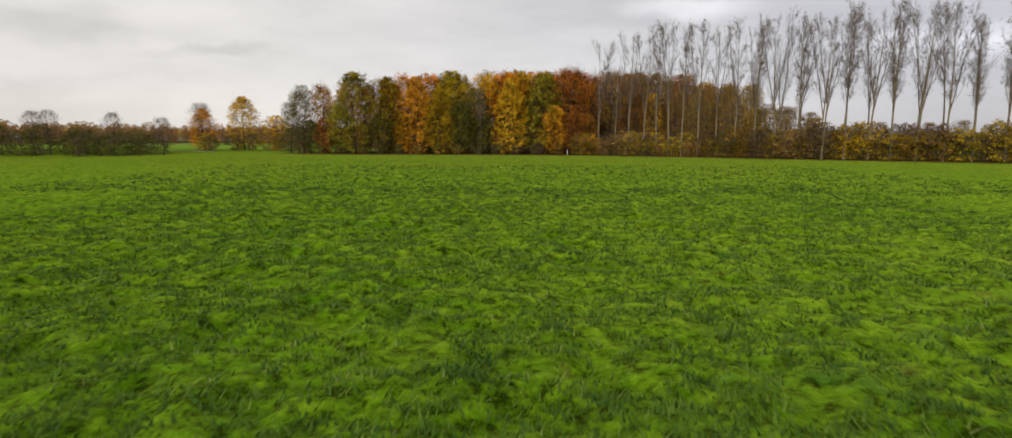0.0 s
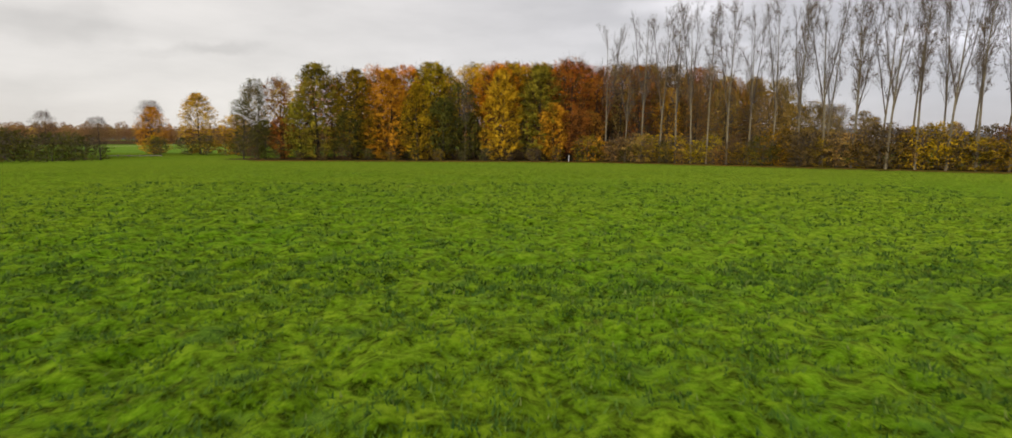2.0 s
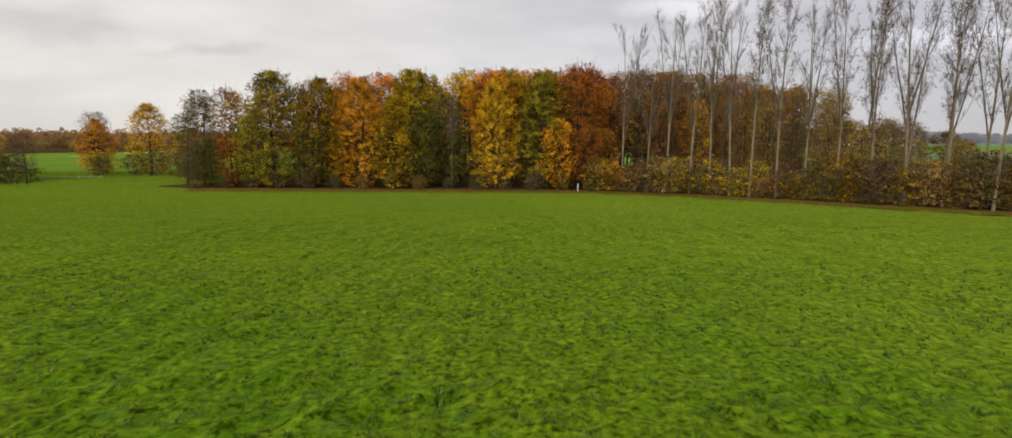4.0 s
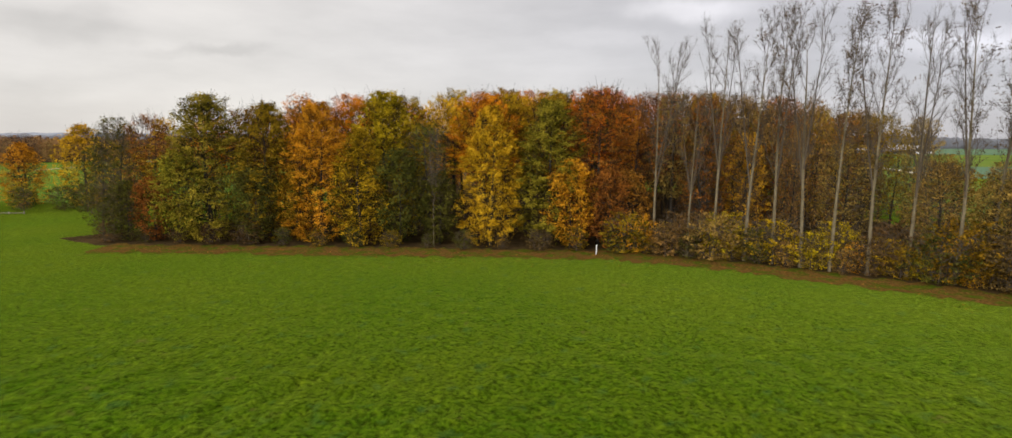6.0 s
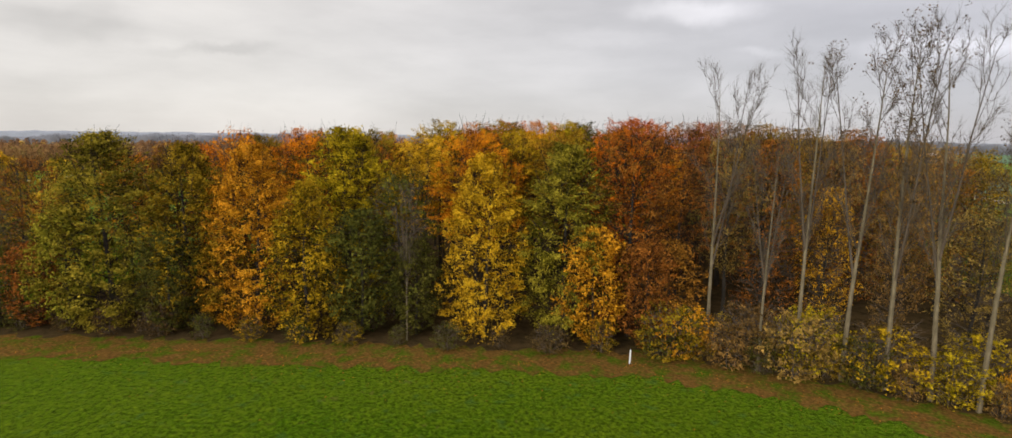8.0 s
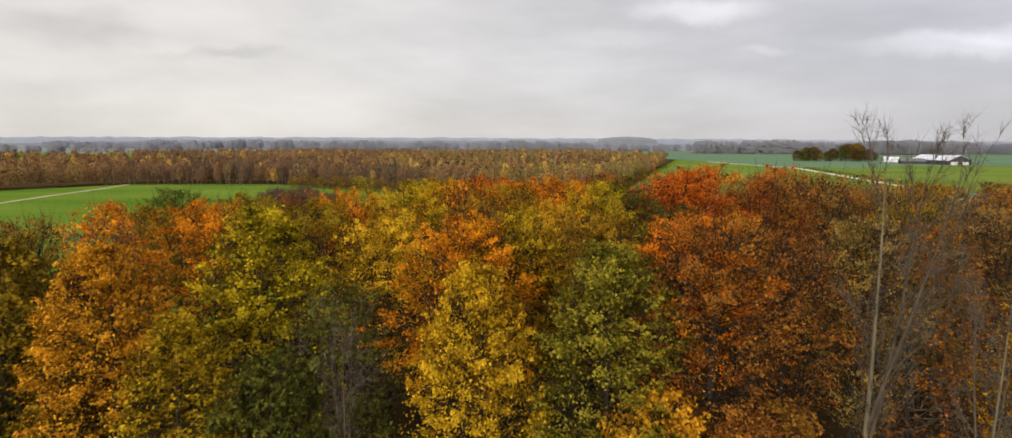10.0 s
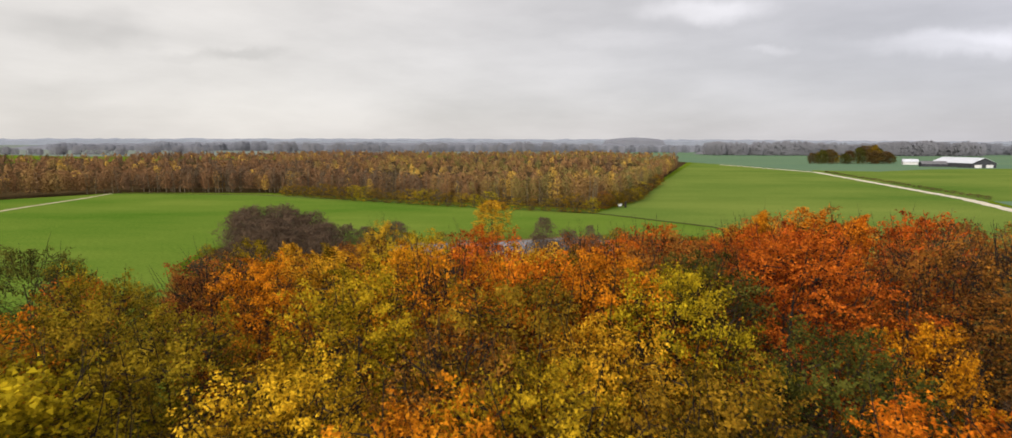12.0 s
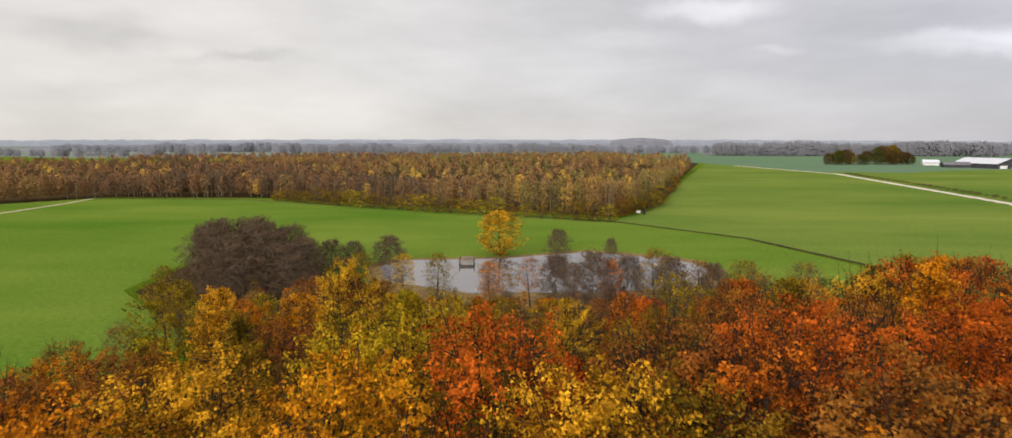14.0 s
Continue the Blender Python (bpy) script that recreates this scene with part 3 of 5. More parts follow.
def tree(shape, hue, x, y, h, wide=1.0, label="", group="trees of the wood"):
    """A broadleaf tree of that shape and colour, h metres high."""
    key = (shape, hue)
    (tm, lm, cm), top = SHAPES[shape]
    m = pose(x, y, 0, 0, 0, rnd.uniform(0, 360))
    if key not in PROTO:
        t = empty("tree", m)
        part("trunk", tm, BARK, t)
        tagged(part("branchwork", lm, TWIG if shape in ("haze", "light", "thin") else SHADE_TWIG, t), kind="stuff")
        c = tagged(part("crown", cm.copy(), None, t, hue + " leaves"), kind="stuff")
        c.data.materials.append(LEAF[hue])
        PROTO[key] = t
    else:
        t = copy_thing(PROTO[key], m)
    tagged(t, label or LABELS[hue], "tree", group)
    t.scale = (h / top * wide, h / top * wide, h / top)
    return t


def roof(x, y):
    """How high the wood stands: it falls away towards the pond, soonest in the middle."""
    if y < 160:
        return 99.0
    side = (x - 2.5) / (y - 146.0)
    return max(3.0, 27.2 - (y - 146.0) * float(np.interp(side, [-0.6, -0.3, -0.2, 0.30, 0.36, 0.58, 0.66], [0.25, 0.235, 0.275, 0.275, 0.235, 0.23, 0.19])))


def put(shape, hue, x, y, h, wide=1.0):
    h = min(h, roof(x, y))
    TAKEN.append((x, y, 3.4 * wide if shape not in ("low", "slim") else 2.0))
    return tree(shape, hue, x, y, h, wide)


# the wood's front row, from the western corner eastwards
for row in (
    ("light", "dark", -52.6, 140.6, 12.5, 1.0), ("haze", "dark", -48.8, 139.0, 16.4, 1.0), ("open", "rust", -44.2, 139.6, 17.0, 0.85),
    ("low", "rust", -42.4, 136.4, 8.6, 1.1), ("low", "dark", -46.0, 136.2, 8.0, 1.1), ("grand", "green", -35.6, 137.8, 19.4, 1.25), ("low", "green", -38.6, 136.0, 12.0, 0.95),
    ("full", "olive", -27.8, 138.8, 18.4, 1.05), ("low", "dark", -28.4, 135.6, 10.0, 1.1), ("grand", "gold", -20.6, 137.2, 18.4, 0.98), ("slim", "lime", -14.4, 134.8, 15.2, 1.15),
    ("grand", "lime", -12.2, 141.8, 20.2, 1.12), ("low", "dark", -9.6, 135.6, 12.5, 0.95), ("light", "dark", -6.2, 138.4, 15.8, 1.2), ("low", "dark", -4.4, 136.2, 9.5, 1.0)):
    put(*row)
for row in (
    ("grand", "gold", 2.3, 135.3, 17.9, 0.92), ("mound", "orange", 1.4, 140.6, 20.0, 1.1), ("grand", "green", 10.2, 136.9, 18.9, 1.08), ("low", "gold", 12.6, 134.0, 11.4, 0.95),
    ("open", "rust", 16.6, 137.0, 20.8, 1.05), ("low", "rust", 17.4, 133.2, 10.4, 0.85), ("low", "dark", 20.8, 131.8, 4.6, 1.0), ("open", "rust", 21.8, 139.6, 19.4, 0.9),
    ("low", "olive", -23.8, 137.6, 10.0, 1.0), ("low", "dark", -17.4, 137.6, 10.5, 1.0), ("low", "rust", 14.2, 136.2, 10.0, 1.0), ("low", "rust", 20.2, 135.4, 10.0, 1.1),
    ("open", "fawn", 27.4, 141.0, 20.2, 0.85), ("haze", "rust", 31.8, 141.6, 19.6, 1.0), ("open", "olive", -31.0, 143.0, 18.6, 0.9), ("mound", "gold", -4.4, 144.6, 19.6, 1.05), ("open", "rust", 36, 152, 21.4, 1.0), ("haze", "olive", 42, 156, 21.2, 1.0), ("open", "olive", 34, 147, 20.6, 1.0),
    ("haze", "rust", 46, 150, 20.2, 1.1), ("open", "fawn", 40, 146, 20.4, 1.0), ("haze", "rust", 50, 158, 21.2, 1.1), ("haze", "fawn", 38, 159, 21.8, 1.0)):
    put(*row)
# crowns that make up the roof of the wood, nearest the meadow first
for row in (
    ("close", "orange", 15.6, 140.1, 20.2, 1), ("close", "lime", 4.4, 142.8, 20.2, 0.95), ("mound", "olive", 10.6, 143, 20.2, 1),
    ("close", "orange", -18.5, 146.1, 20.1, 1), ("open", "rust", 1.6, 146.6, 20.2, 0.93), ("close", "gold", 7.2, 146.9, 20.2, 0.92),
    ("mound", "dark", 16.8, 147.8, 20.0, 0.99), ("mound", "olive", -15.4, 148, 20.1, 0.96), ("close", "olive", -10.6, 148.3, 20.1, 0.93),
    ("close", "olive", 3.8, 150.1, 21.3, 1.1), ("mound", "lime", -3.8, 151.7, 21.4, 1), ("close", "lime", 11.4, 152.4, 21.4, 0.91),
    ("close", "olive", -18.9, 153.9, 20, 0.94), ("close", "orange", 8.7, 154.7, 21.5, 1), ("mound", "orange", 4.4, 154.9, 21.5, 0.97),
    ("open", "orange", 0.4, 155.1, 21.5, 1), ("mound", "dark", 13.7, 155.5, 21.5, 0.96),
):
    put(*row)
for row in (
    ("open", "rust", 32.8, 157.8, 22.2, 1.1), ("close", "red", 20, 158.2, 22.1, 1.1), ("open", "rust", 27.9, 158.9, 22.0, 0.95),
    ("mound", "orange", -12.7, 160.5, 20, 0.92), ("mound", "rust", 13.4, 160.9, 21.5, 1), ("mound", "red", 22, 162, 22.2, 0.96),
    ("mound", "gold", 4.5, 162.4, 20.6, 0.99), ("open", "rust", -17.5, 162.7, 19.8, 1), ("mound", "orange", -3.3, 162.8, 20.6, 1),
    ("close", "olive", 7.8, 163.7, 19.8, 1.1), ("close", "dark", -33, 165.7, 19.4, 1), ("mound", "gold", -10.7, 165.8, 19.3, 1.1),
    ("open", "red", 11.1, 166.1, 20.6, 1), ("close", "red", 0.9, 166.7, 20.9, 1), ("mound", "lime", -4, 168, 20.5, 0.94),
    ("open", "rust", 8.3, 168.1, 20.5, 0.98), ("mound", "red", 33.7, 168.5, 22.2, 0.9), ("close", "red", 14.1, 169.5, 20.9, 0.96),
    ("close", "red", 21, 169.8, 20.8, 0.88), ("mound", "orange", 27.6, 171.4, 22.2, 1),
):
    put(*row)
for row in (
    ("open", "rust", 21, 175.1, 19.4, 0.89), ("near", "olive", -13.8, 175.7, 17.9, 0.96), ("crest", "lime", -2.2, 178.1, 17.5, 0.99),
    ("crest", "olive", 9.8, 179.8, 17, 0.98), ("open", "rust", 21.4, 179.8, 18.2, 0.94), ("near", "orange", 27.1, 180.3, 22.2, 0.9),
    ("near", "orange", 39, 184.6, 22.2, 1.1), ("open", "rust", 21.4, 185.7, 16.7, 0.94), ("crest", "red", 30.1, 186.1, 22.2, 0.91),
    ("open", "rust", 20.1, 189.8, 15.6, 1.1), ("crest", "olive", -29.8, 193.3, 15.4, 0.94), ("open", "rust", 42.8, 196.3, 20.4, 1.1),
    ("crest", "gold", -21.3, 209.8, 12.8, 0.96), ("open", "rust", 7.1, 213, 7.2, 1),
):
    put(*row)
for row in (
    ("close", "rust", -20.5, 166.5, 17.5, 0.95), ("mound", "olive", -25.5, 163.5, 17.5, 1.0), ("close", "rust", -18.5, 172.5, 16.8, 0.95), ("mound", "rust", -24.0, 171.5, 16.0, 1.0),
    ("near", "olive", -21.5, 179.0, 15.0, 1.05), ("crest", "orange", -26.5, 177.5, 14.6, 1.05), ("crest", "rust", -15.5, 183.0, 15.0, 1.05), ("near", "rust", -20.0, 187.5, 13.6, 1.1),
    ("crest", "orange", -26.0, 198.0, 12.4, 1.15), ("near", "olive", -15.0, 194.0, 13.0, 1.1), ("close", "orange", -30.5, 156.5, 18.0, 0.95), ("open", "rust", -36.5, 151.0, 18.4, 0.95),
    ("mound", "orange", -40.5, 147.5, 17.6, 0.9), ("close", "olive", -25.0, 150.0, 19.4, 0.95)):
    put(*row)
# thinner trees that stand above the rest before the pond
for shape, hue, x, y, h, wide in (
    ("open", "gold", -12.5, 190.0, 18.4, 0.72), ("light", "lime", -3.6, 186.0, 16.6, 0.7), ("light", "olive", 15.0, 192.5, 16.8, 0.8), ("open", "orange", 10.2, 189.0, 16.2, 0.6),
    ("open", "rust", 22.0, 200.0, 14.6, 0.7), ("light", "olive", 19.0, 203.0, 13.4, 0.7), ("thin", "rust", 27.0, 206.0, 14.0, 0.9), ("open", "gold", 27.0, 186.0, 19.0, 0.9)):
    tree(shape, hue, x, y, h, wide)
for row in (
    ("open", "rust", -32.1, 184.5, 13.0, 0.8), ("thin", "rust", -35.4, 194.7, 11.0, 0.9), ("open", "olive", -32.2, 176.4, 14.0, 0.8)):
    put(*row)


def inside(x, y, poly):
    hit = False
    for (x0, y0), (x1, y1) in zip(poly, poly[1:] + poly[:1]):
        if (y0 > y) != (y1 > y) and x < (x1 - x0) * (y - y0) / (y1 - y0) + x0:
            hit = not hit
    return hit


BAGS = {
    "east": "fawn olive lime brown fawn olive rust lime gold".split(),
    "edge": "rust fawn olive rust fawn".split(),
    "west": "olive orange fawn olive gold orange lime rust".split(),
    "front": "olive orange gold rust red lime".split(),
    "middle": "orange olive red gold olive red orange rust dark".split(),
    "back": "red olive orange rust gold olive red gold".split(),
    "back_west": "olive gold orange lime rust olive".split(),
    "back_east": "red rust olive orange red dark red rust".split(),
}


def hue_at(x, y):
    zone = "edge" if y < 138 else "east" if x > 26 and y < 178 else "west" if x < -24 else "front" if y < 152 else "back_west" if x < -6 and y > 160 else "back_east" if x > 10 and y > 146 else "middle" if y < 180 else "back"
    return rnd.choice(BAGS[zone])


# the thinning eastern end, lower and lower
tries = 0
while tries < 2500:
    tries += 1
    x, y = rnd.uniform(46, 100), rnd.uniform(90, 134)
    out = x - 50 - 0.8 * (y - 125)
    if out < 0 or not inside(x, y, WOOD) or y < 2.0 + np.interp(x, [46, 54, 71, 95], [122, 111, 102, 88]) or any((x - a) ** 2 + (y - b) ** 2 < (2.4 + 0.5 * r) ** 2 for a, b, r in TAKEN):
        continue
    put(rnd.choice(("haze", "rough", "thin")), rnd.choice("rust fawn olive fawn".split()), x, y, rnd.uniform(0.85, 1.1) * float(np.interp(out, [0, 30], [12.5, 7.0])), 1.15)
tries = 0
while len(TAKEN) < 300 and tries < 20000:
    tries += 1
    x, y = rnd.uniform(-60, 98), rnd.uniform(96, 240)
    if not inside(x, y - 4.0, WOOD) or x > 50 + 0.8 * (y - 125) or (x > 20 and y < 3.5 + np.interp(x, [20, 23, 30, 34, 41, 46, 54, 71, 95], [137, 137, 135.5, 134, 128, 122, 111, 102, 88])) or any((x - a) ** 2 + (y - b) ** 2 < (3.2 + 0.72 * r) ** 2 for a, b, r in TAKEN):
        continue
    fall = 0.26 if x < 14 else 0.26 - 0.16 * min(1, (x - 14) / 16)
    h = 22.8 - fall * max(0, y - 172)
    if x < -8:
        h = min(h, 21.0 - 0.1 * (-8 - x) - 0.15 * max(0, y - 165))
    h *= rnd.uniform(0.72, 1.05)
    if x < -26:
        h = min(h, 19.8 - 0.10 * (-26 - x) - 0.2 * max(0, y - 162))
    if x > 26:
        h = min(h, 21.5 - 0.06 * (x - 26) if y > 158 else 20.8 - 0.14 * max(0, x - 38) if y > 140 else 19.5 - 0.36 * max(0, x - 30))
    h = max(h, 4.0)
    close = -32 < x < 40
    if x > 26 and y < 160:
        shape = rnd.choice(("haze", "light", "light"))
    else:
        shape = rnd.choice(("dome", "tall", "dome", "tall", "light", "light", "thin") if close else ("rough", "rough", "light"))
    if -24 < x < 28 and 140 < y < 192:
        shape = rnd.choice(("near", "crest", "open", "crest", "open") if y < 172 else ("near", "crest", "crest", "open"))
    hue = hue_at(x, y)
    if -22 < x < 42 and 139 < y < 200:
        h *= 0.88
    if hue == "brown" and y > 134 and rnd.random() < 0.6:
        shape, hue = "twiggy", "twig"
    put(shape, hue, x, y, h, rnd.uniform(0.66, 0.92) * (1.0 if h > 14 else 1.25))

# ---- poplars along the edge ----
def poplar_tree(seed, H, R, first, limbs, lean, leaders=2, leaves=0):
    """Meshes of one leafless poplar: a pale trunk that forks high up, steep limbs, and a vase of fine twigs, widest at three quarters of its height."""
    rng = np.random.default_rng(seed)
    V, F, V2, F2, big, ends = [], [], [], [], [], []
    trunk = bent(rng, Vector((0, 0, -0.3)), Vector((lean, 0, 1)), H * 0.96, 12, 0.014, 0.02)
    tube(V, F, trunk, [0.0066 * H * (1 - (k / 12) ** 1.15) + 0.014 for k in range(13)], 7)
    stems = [trunk]
    for k in range(leaders - 1):
        i = int(12 * (first + 0.05 + 0.06 * k))
        a = rng.uniform(0, 6.28)
        stem = bent(rng, trunk[i], Vector((0.22 * math.cos(a), 0.22 * math.sin(a), 1)), H * 0.93 - trunk[i].z, 8, 0.02, 0.06)
        v, f = [], []
        tube(v, f, stem, [0.0036 * H * (1 - 0.92 * q / 8) + 0.010 for q in range(9)], 6)
        big.append(mesh_of("limb", v, f))
        stems.append(stem)

    def wide(s):
        u = (s - first) / (1.0 - first)
        return R * (0.30 + 0.70 * min(1, u / 0.62) ** 0.8 if u < 0.62 else math.sqrt(max(0.03, 1 - ((u - 0.62) / 0.42) ** 2)))

    for k in range(limbs):
        stem = stems[k % len(stems)] if k % 3 else trunk
        low = max(first, stem[0].z / H)
        s = low + (0.93 - low) * (k + rng.uniform(0, 1)) / limbs
        i = min(len(stem) - 1.01, max(0, (s * H - stem[0].z) / (stem[-1].z - stem[0].z) * (len(stem) - 1)))
        p = stem[int(i)].lerp(stem[int(i) + 1], i - int(i))
        a = k * 2.4 + rng.uniform(-0.7, 0.7)
        end = min(0.995, s + rng.uniform(0.07, 0.18))
        i = min(len(stem) - 1.01, max(0, (end * H - stem[0].z) / (stem[-1].z - stem[0].z) * (len(stem) - 1)))
        q = stem[int(i)].lerp(stem[int(i) + 1], i - int(i)) + Vector((math.cos(a), math.sin(a), 0)) * wide(end) * (rng.uniform(0.5, 1.05) if stem is trunk else rng.uniform(0.35, 0.75))
        q.z = end * H
        mid = p.lerp(q, 0.45) + Vector((math.cos(a), math.sin(a), -0.3)) * 0.07 * (q - p).length
        limb = []
        for j in range(7):
            u = j / 6
            limb.append(p * (1 - u) ** 2 + mid * 2 * u * (1 - u) + q * u * u + Vector(rng.normal(0, 0.05, 3).tolist()) * u)
        r0 = 0.0013 * H * (1.3 - s)
        main = k % 9 == 0
        v, f = ([], []) if main else (V2, F2)
        tube(v, f, limb, [r0 * (1 - 0.85 * j / 6) + 0.007 for j in range(7)], 3)
        if main:
            big.append(mesh_of("limb", v, f))
        span = (q - p).length
        for n in range(6):
            j = rng.uniform(1.0, 5.9)
            b = limb[int(j)].lerp(limb[int(j) + 1], j - int(j))
            d = (limb[int(j) + 1] - limb[int(j)]).normalized() + Vector(rng.normal(0, 0.45, 3).tolist()) + Vector((0, 0, 0.25))
            sec = bent(rng, b, d, span * rng.uniform(0.16, 0.42), 2, 0.10, 0.12)
            tube(V2, F2, sec, [0.013, 0.009, 0.005], 3)
            for _ in range(12):
                e = rng.uniform(0.2, 1.95)
                c = sec[int(e)].lerp(sec[int(e) + 1], e - int(e))
                g = (sec[2] - sec[0]).normalized() + Vector(rng.normal(0, 0.6, 3).tolist()) + Vector((0, 0, 0.2))
                tip = c + g.normalized() * rng.uniform(0.4, 1.25)
                side = g.cross(Vector(rng.normal(0, 1, 3).tolist())).normalized() * 0.009
                F2.append((len(V2), len(V2) + 1, len(V2) + 2))
                V2 += [c - side, c + side, tip]
                ends.append(tip)
    result = [mesh_of("trunk", V, F), mesh_of("twig_crown", V2, F2), big]
    if leaves:
        e = np.array([q[:] for q in ends])
        spots = e[rng.integers(0, len(e), leaves // 6)]
        pos = np.repeat(spots, 6, 0) + rng.normal(0, 0.14, (len(spots) * 6, 3))
        result.append(leaves_mesh("leaf_remnant", pos, rng.normal(size=pos.shape) + np.array([0, 0, 0.4]), 0.13, rng))
    return result


POPLARS = [poplar_tree(31, 26, 1.9, 0.36, 34, 0.006, 2, 900), poplar_tree(32, 26, 2.3, 0.33, 36, 0.012, 3), poplar_tree(33, 26, 1.7, 0.40, 30, 0.010, 1, 1500),
           poplar_tree(34, 26, 3.8, 0.36, 44, 0.006, 3), poplar_tree(35, 26, 2.1, 0.34, 34, 0.016, 2, 1500)]
POP = {}


def poplar(k, x, y, h, spin):
    m = pose(x, y, 0, 0, 0, spin)
    if k not in POP:
        t = empty("poplar", m)
        part("trunk", POPLARS[k][0], PALE_BARK, t)
        for limb in POPLARS[k][2]:
            part("limb", limb, TWIG, t)
        tagged(part("twig_crown", POPLARS[k][1], TWIG, t), kind="stuff")
        if len(POPLARS[k]) > 3:
            tagged(part("leaf_remnant", POPLARS[k][3], LEAF["brown"], t, "last brown leaves"), kind="stuff")
        tagged(t, "tall leafless poplar with pale trunk and upswept branches", "poplar", "poplars along the wood's edge")
        POP[k] = t
    else:
        t = copy_thing(POP[k], m)
    t.scale = (h / 26,) * 3
    return t


for x, y, h, k in (
    (23.0, 132.6, 25.6, 3), (26.0, 128.8, 19.5, 1), (29.0, 128.4, 27.0, 1), (32.2, 127.2, 27.6, 0), (34.7, 125.6, 28.2, 4), (37.0, 123.8, 27.6, 1),
    (39.2, 122.0, 26.5, 2), (42.2, 120.4, 27.6, 4)):
    poplar(k, x, y, h, rnd.uniform(0, 360))
for n, (x, y) in enumerate((
    (45.6, 119.4), (48.6, 116.8), (51.8, 114.6), (53.0, 118.4), (54.8, 112.4), (57.0, 115.6), (58.2, 110.4), (59.6, 112.4), (60.9, 106.2),
    (62.8, 110.4), (64.2, 104.6), (65.9, 108.2), (67.4, 102.8), (69.4, 106.6), (70.6, 101.4), (72.6, 104.8), (73.8, 99.6), (76.0, 103.0), (77.2, 97.6),
    (79.4, 101.0), (80.6, 95.6), (82.8, 98.6), (84.2, 93.4), (86.6, 96.4), (88.0, 91.4), (91.0, 94.0), (93.0, 88.6))):
    poplar((1, 0, 4, 2)[n % 4], x, y, rnd.uniform(24, 28) - 0.12 * max(0, x - 70), rnd.uniform(0, 360))

t = poplar(3, -5.0, 134.6, 14.8, 140)
tagged(t, "slender bare tree with a pale stem at the wood's front", "tree", "trees of the wood")
t.scale.x = t.scale.y = 0.42

# ---- shrubs at the wood's foot ----
SHRUBS = [leafy_tree(41, 5.0, 2.9, 0.1, 2000, 0.185, "round", 300, 24, 34, 9, 0.34), leafy_tree(42, 6.0, 2.5, 0.1, 2000, 0.185, "column", 300, 26, 34, 9, 0.34)]
SHR = {}


def shrub(k, hue, x, y, h, wide=1.0, label="tangled autumn shrub at the wood's edge", group="shrubs at the wood's edge"):
    m = pose(x, y, 0, 0, 0, rnd.uniform(0, 360))
    if (k, hue) not in SHR:
        t = empty("shrub", m)
        part("stem", SHRUBS[k][0], TWIG, t)
        tagged(part("branchwork", SHRUBS[k][1], TWIG, t), kind="stuff")
        c = tagged(part("foliage", SHRUBS[k][2].copy(), None, t), kind="stuff")
        c.data.materials.append(LEAF[hue])
        SHR[k, hue] = t
    else:
        t = copy_thing(SHR[k, hue], m)
    tagged(t, label, "shrub", group)
    q = h / (5.0, 6.0)[k]
    t.scale = (q * wide, q * wide, q)
    return t


for k in range(15):
    x = -48 + 66 * k / 14
    shrub(k % 2, rnd.choice("dark brown dark olive".split()), x, 135.0 - (x + 48) * 0.05 + rnd.uniform(-0.3, 0.8), rnd.uniform(1.8, 3.2), 1.1)
for k in range(104):
    x = 19 + 80 * k / 103
    y = float(np.interp(x, [17, 30, 39, 54, 71, 98], [131.6, 126.6, 121.6, 111.4, 101, 84.2])) + (0.4, 3.6, 1.6)[k % 3] + rnd.uniform(-0.4, 0.8)
    low = (0.8 if k % 2 else 1.25) if x < 50 else (1.15 if k % 2 else 1.55)
    hues = "olive lime brown dark gold olive fawn lime olive" if x < 50 else "olive brown lime brown brown dark olive fawn brown"
    shrub(k % 2, rnd.choice(hues.split()), x, y, rnd.uniform(3.0, 4.6) * low, 1.0)

# ---- hedge and trees to the west ----
HEDGE = "hedge line along the meadow's western side"
for k, (x, y, h, hue) in enumerate((
    (-168, 158, 7.6, "dark"), (-160, 162, 8.0, "dark"), (-152, 160, 7.6, "dark"), (-145, 162, 9.0, "dark"), (-138, 161, 7.8, "dark"), (-132, 160, 9.5, "dark"),
    (-127, 166, 7.6, "dark"), (-121, 160, 8.8, "dark"), (-117, 158, 8.6, "dark"), (-112, 158, 7.5, "dark"), (-106, 156, 8.0, "dark"), (-102, 157, 8.3, "dark"), (-98, 156, 7.4, "dark"),
    (-86, 166, 4.6, "dark"), (-80, 168, 4.6, "dark"), (-74, 166, 5.4, "dark"), (-68, 164, 5.4, "olive"), (-62, 158, 5.0, "olive"), (-57, 152, 6.0, "dark"), (-90, 170, 5.0, "lime"))):
    t = shrub(k % 2, hue, x, y, h, 1.1, "bushy dark shrub in the meadow's hedge", HEDGE)
    if x < -90:
        t.location.z = -2.6 if y < 160 else -2.2
tree("full", "gold", -80, 174, 16.2, 1.25, "golden-yellow tree standing alone beyond the meadow", "trees west of the meadow")
tree("full", "gold", -92.5, 174, 12.6, 1.35, "golden-yellow tree standing alone beyond the meadow", "trees west of the meadow")
tree("low", "gold", -69, 172, 10.5, 1.3, "golden-yellow tree standing alone beyond the meadow", "trees west of the meadow")
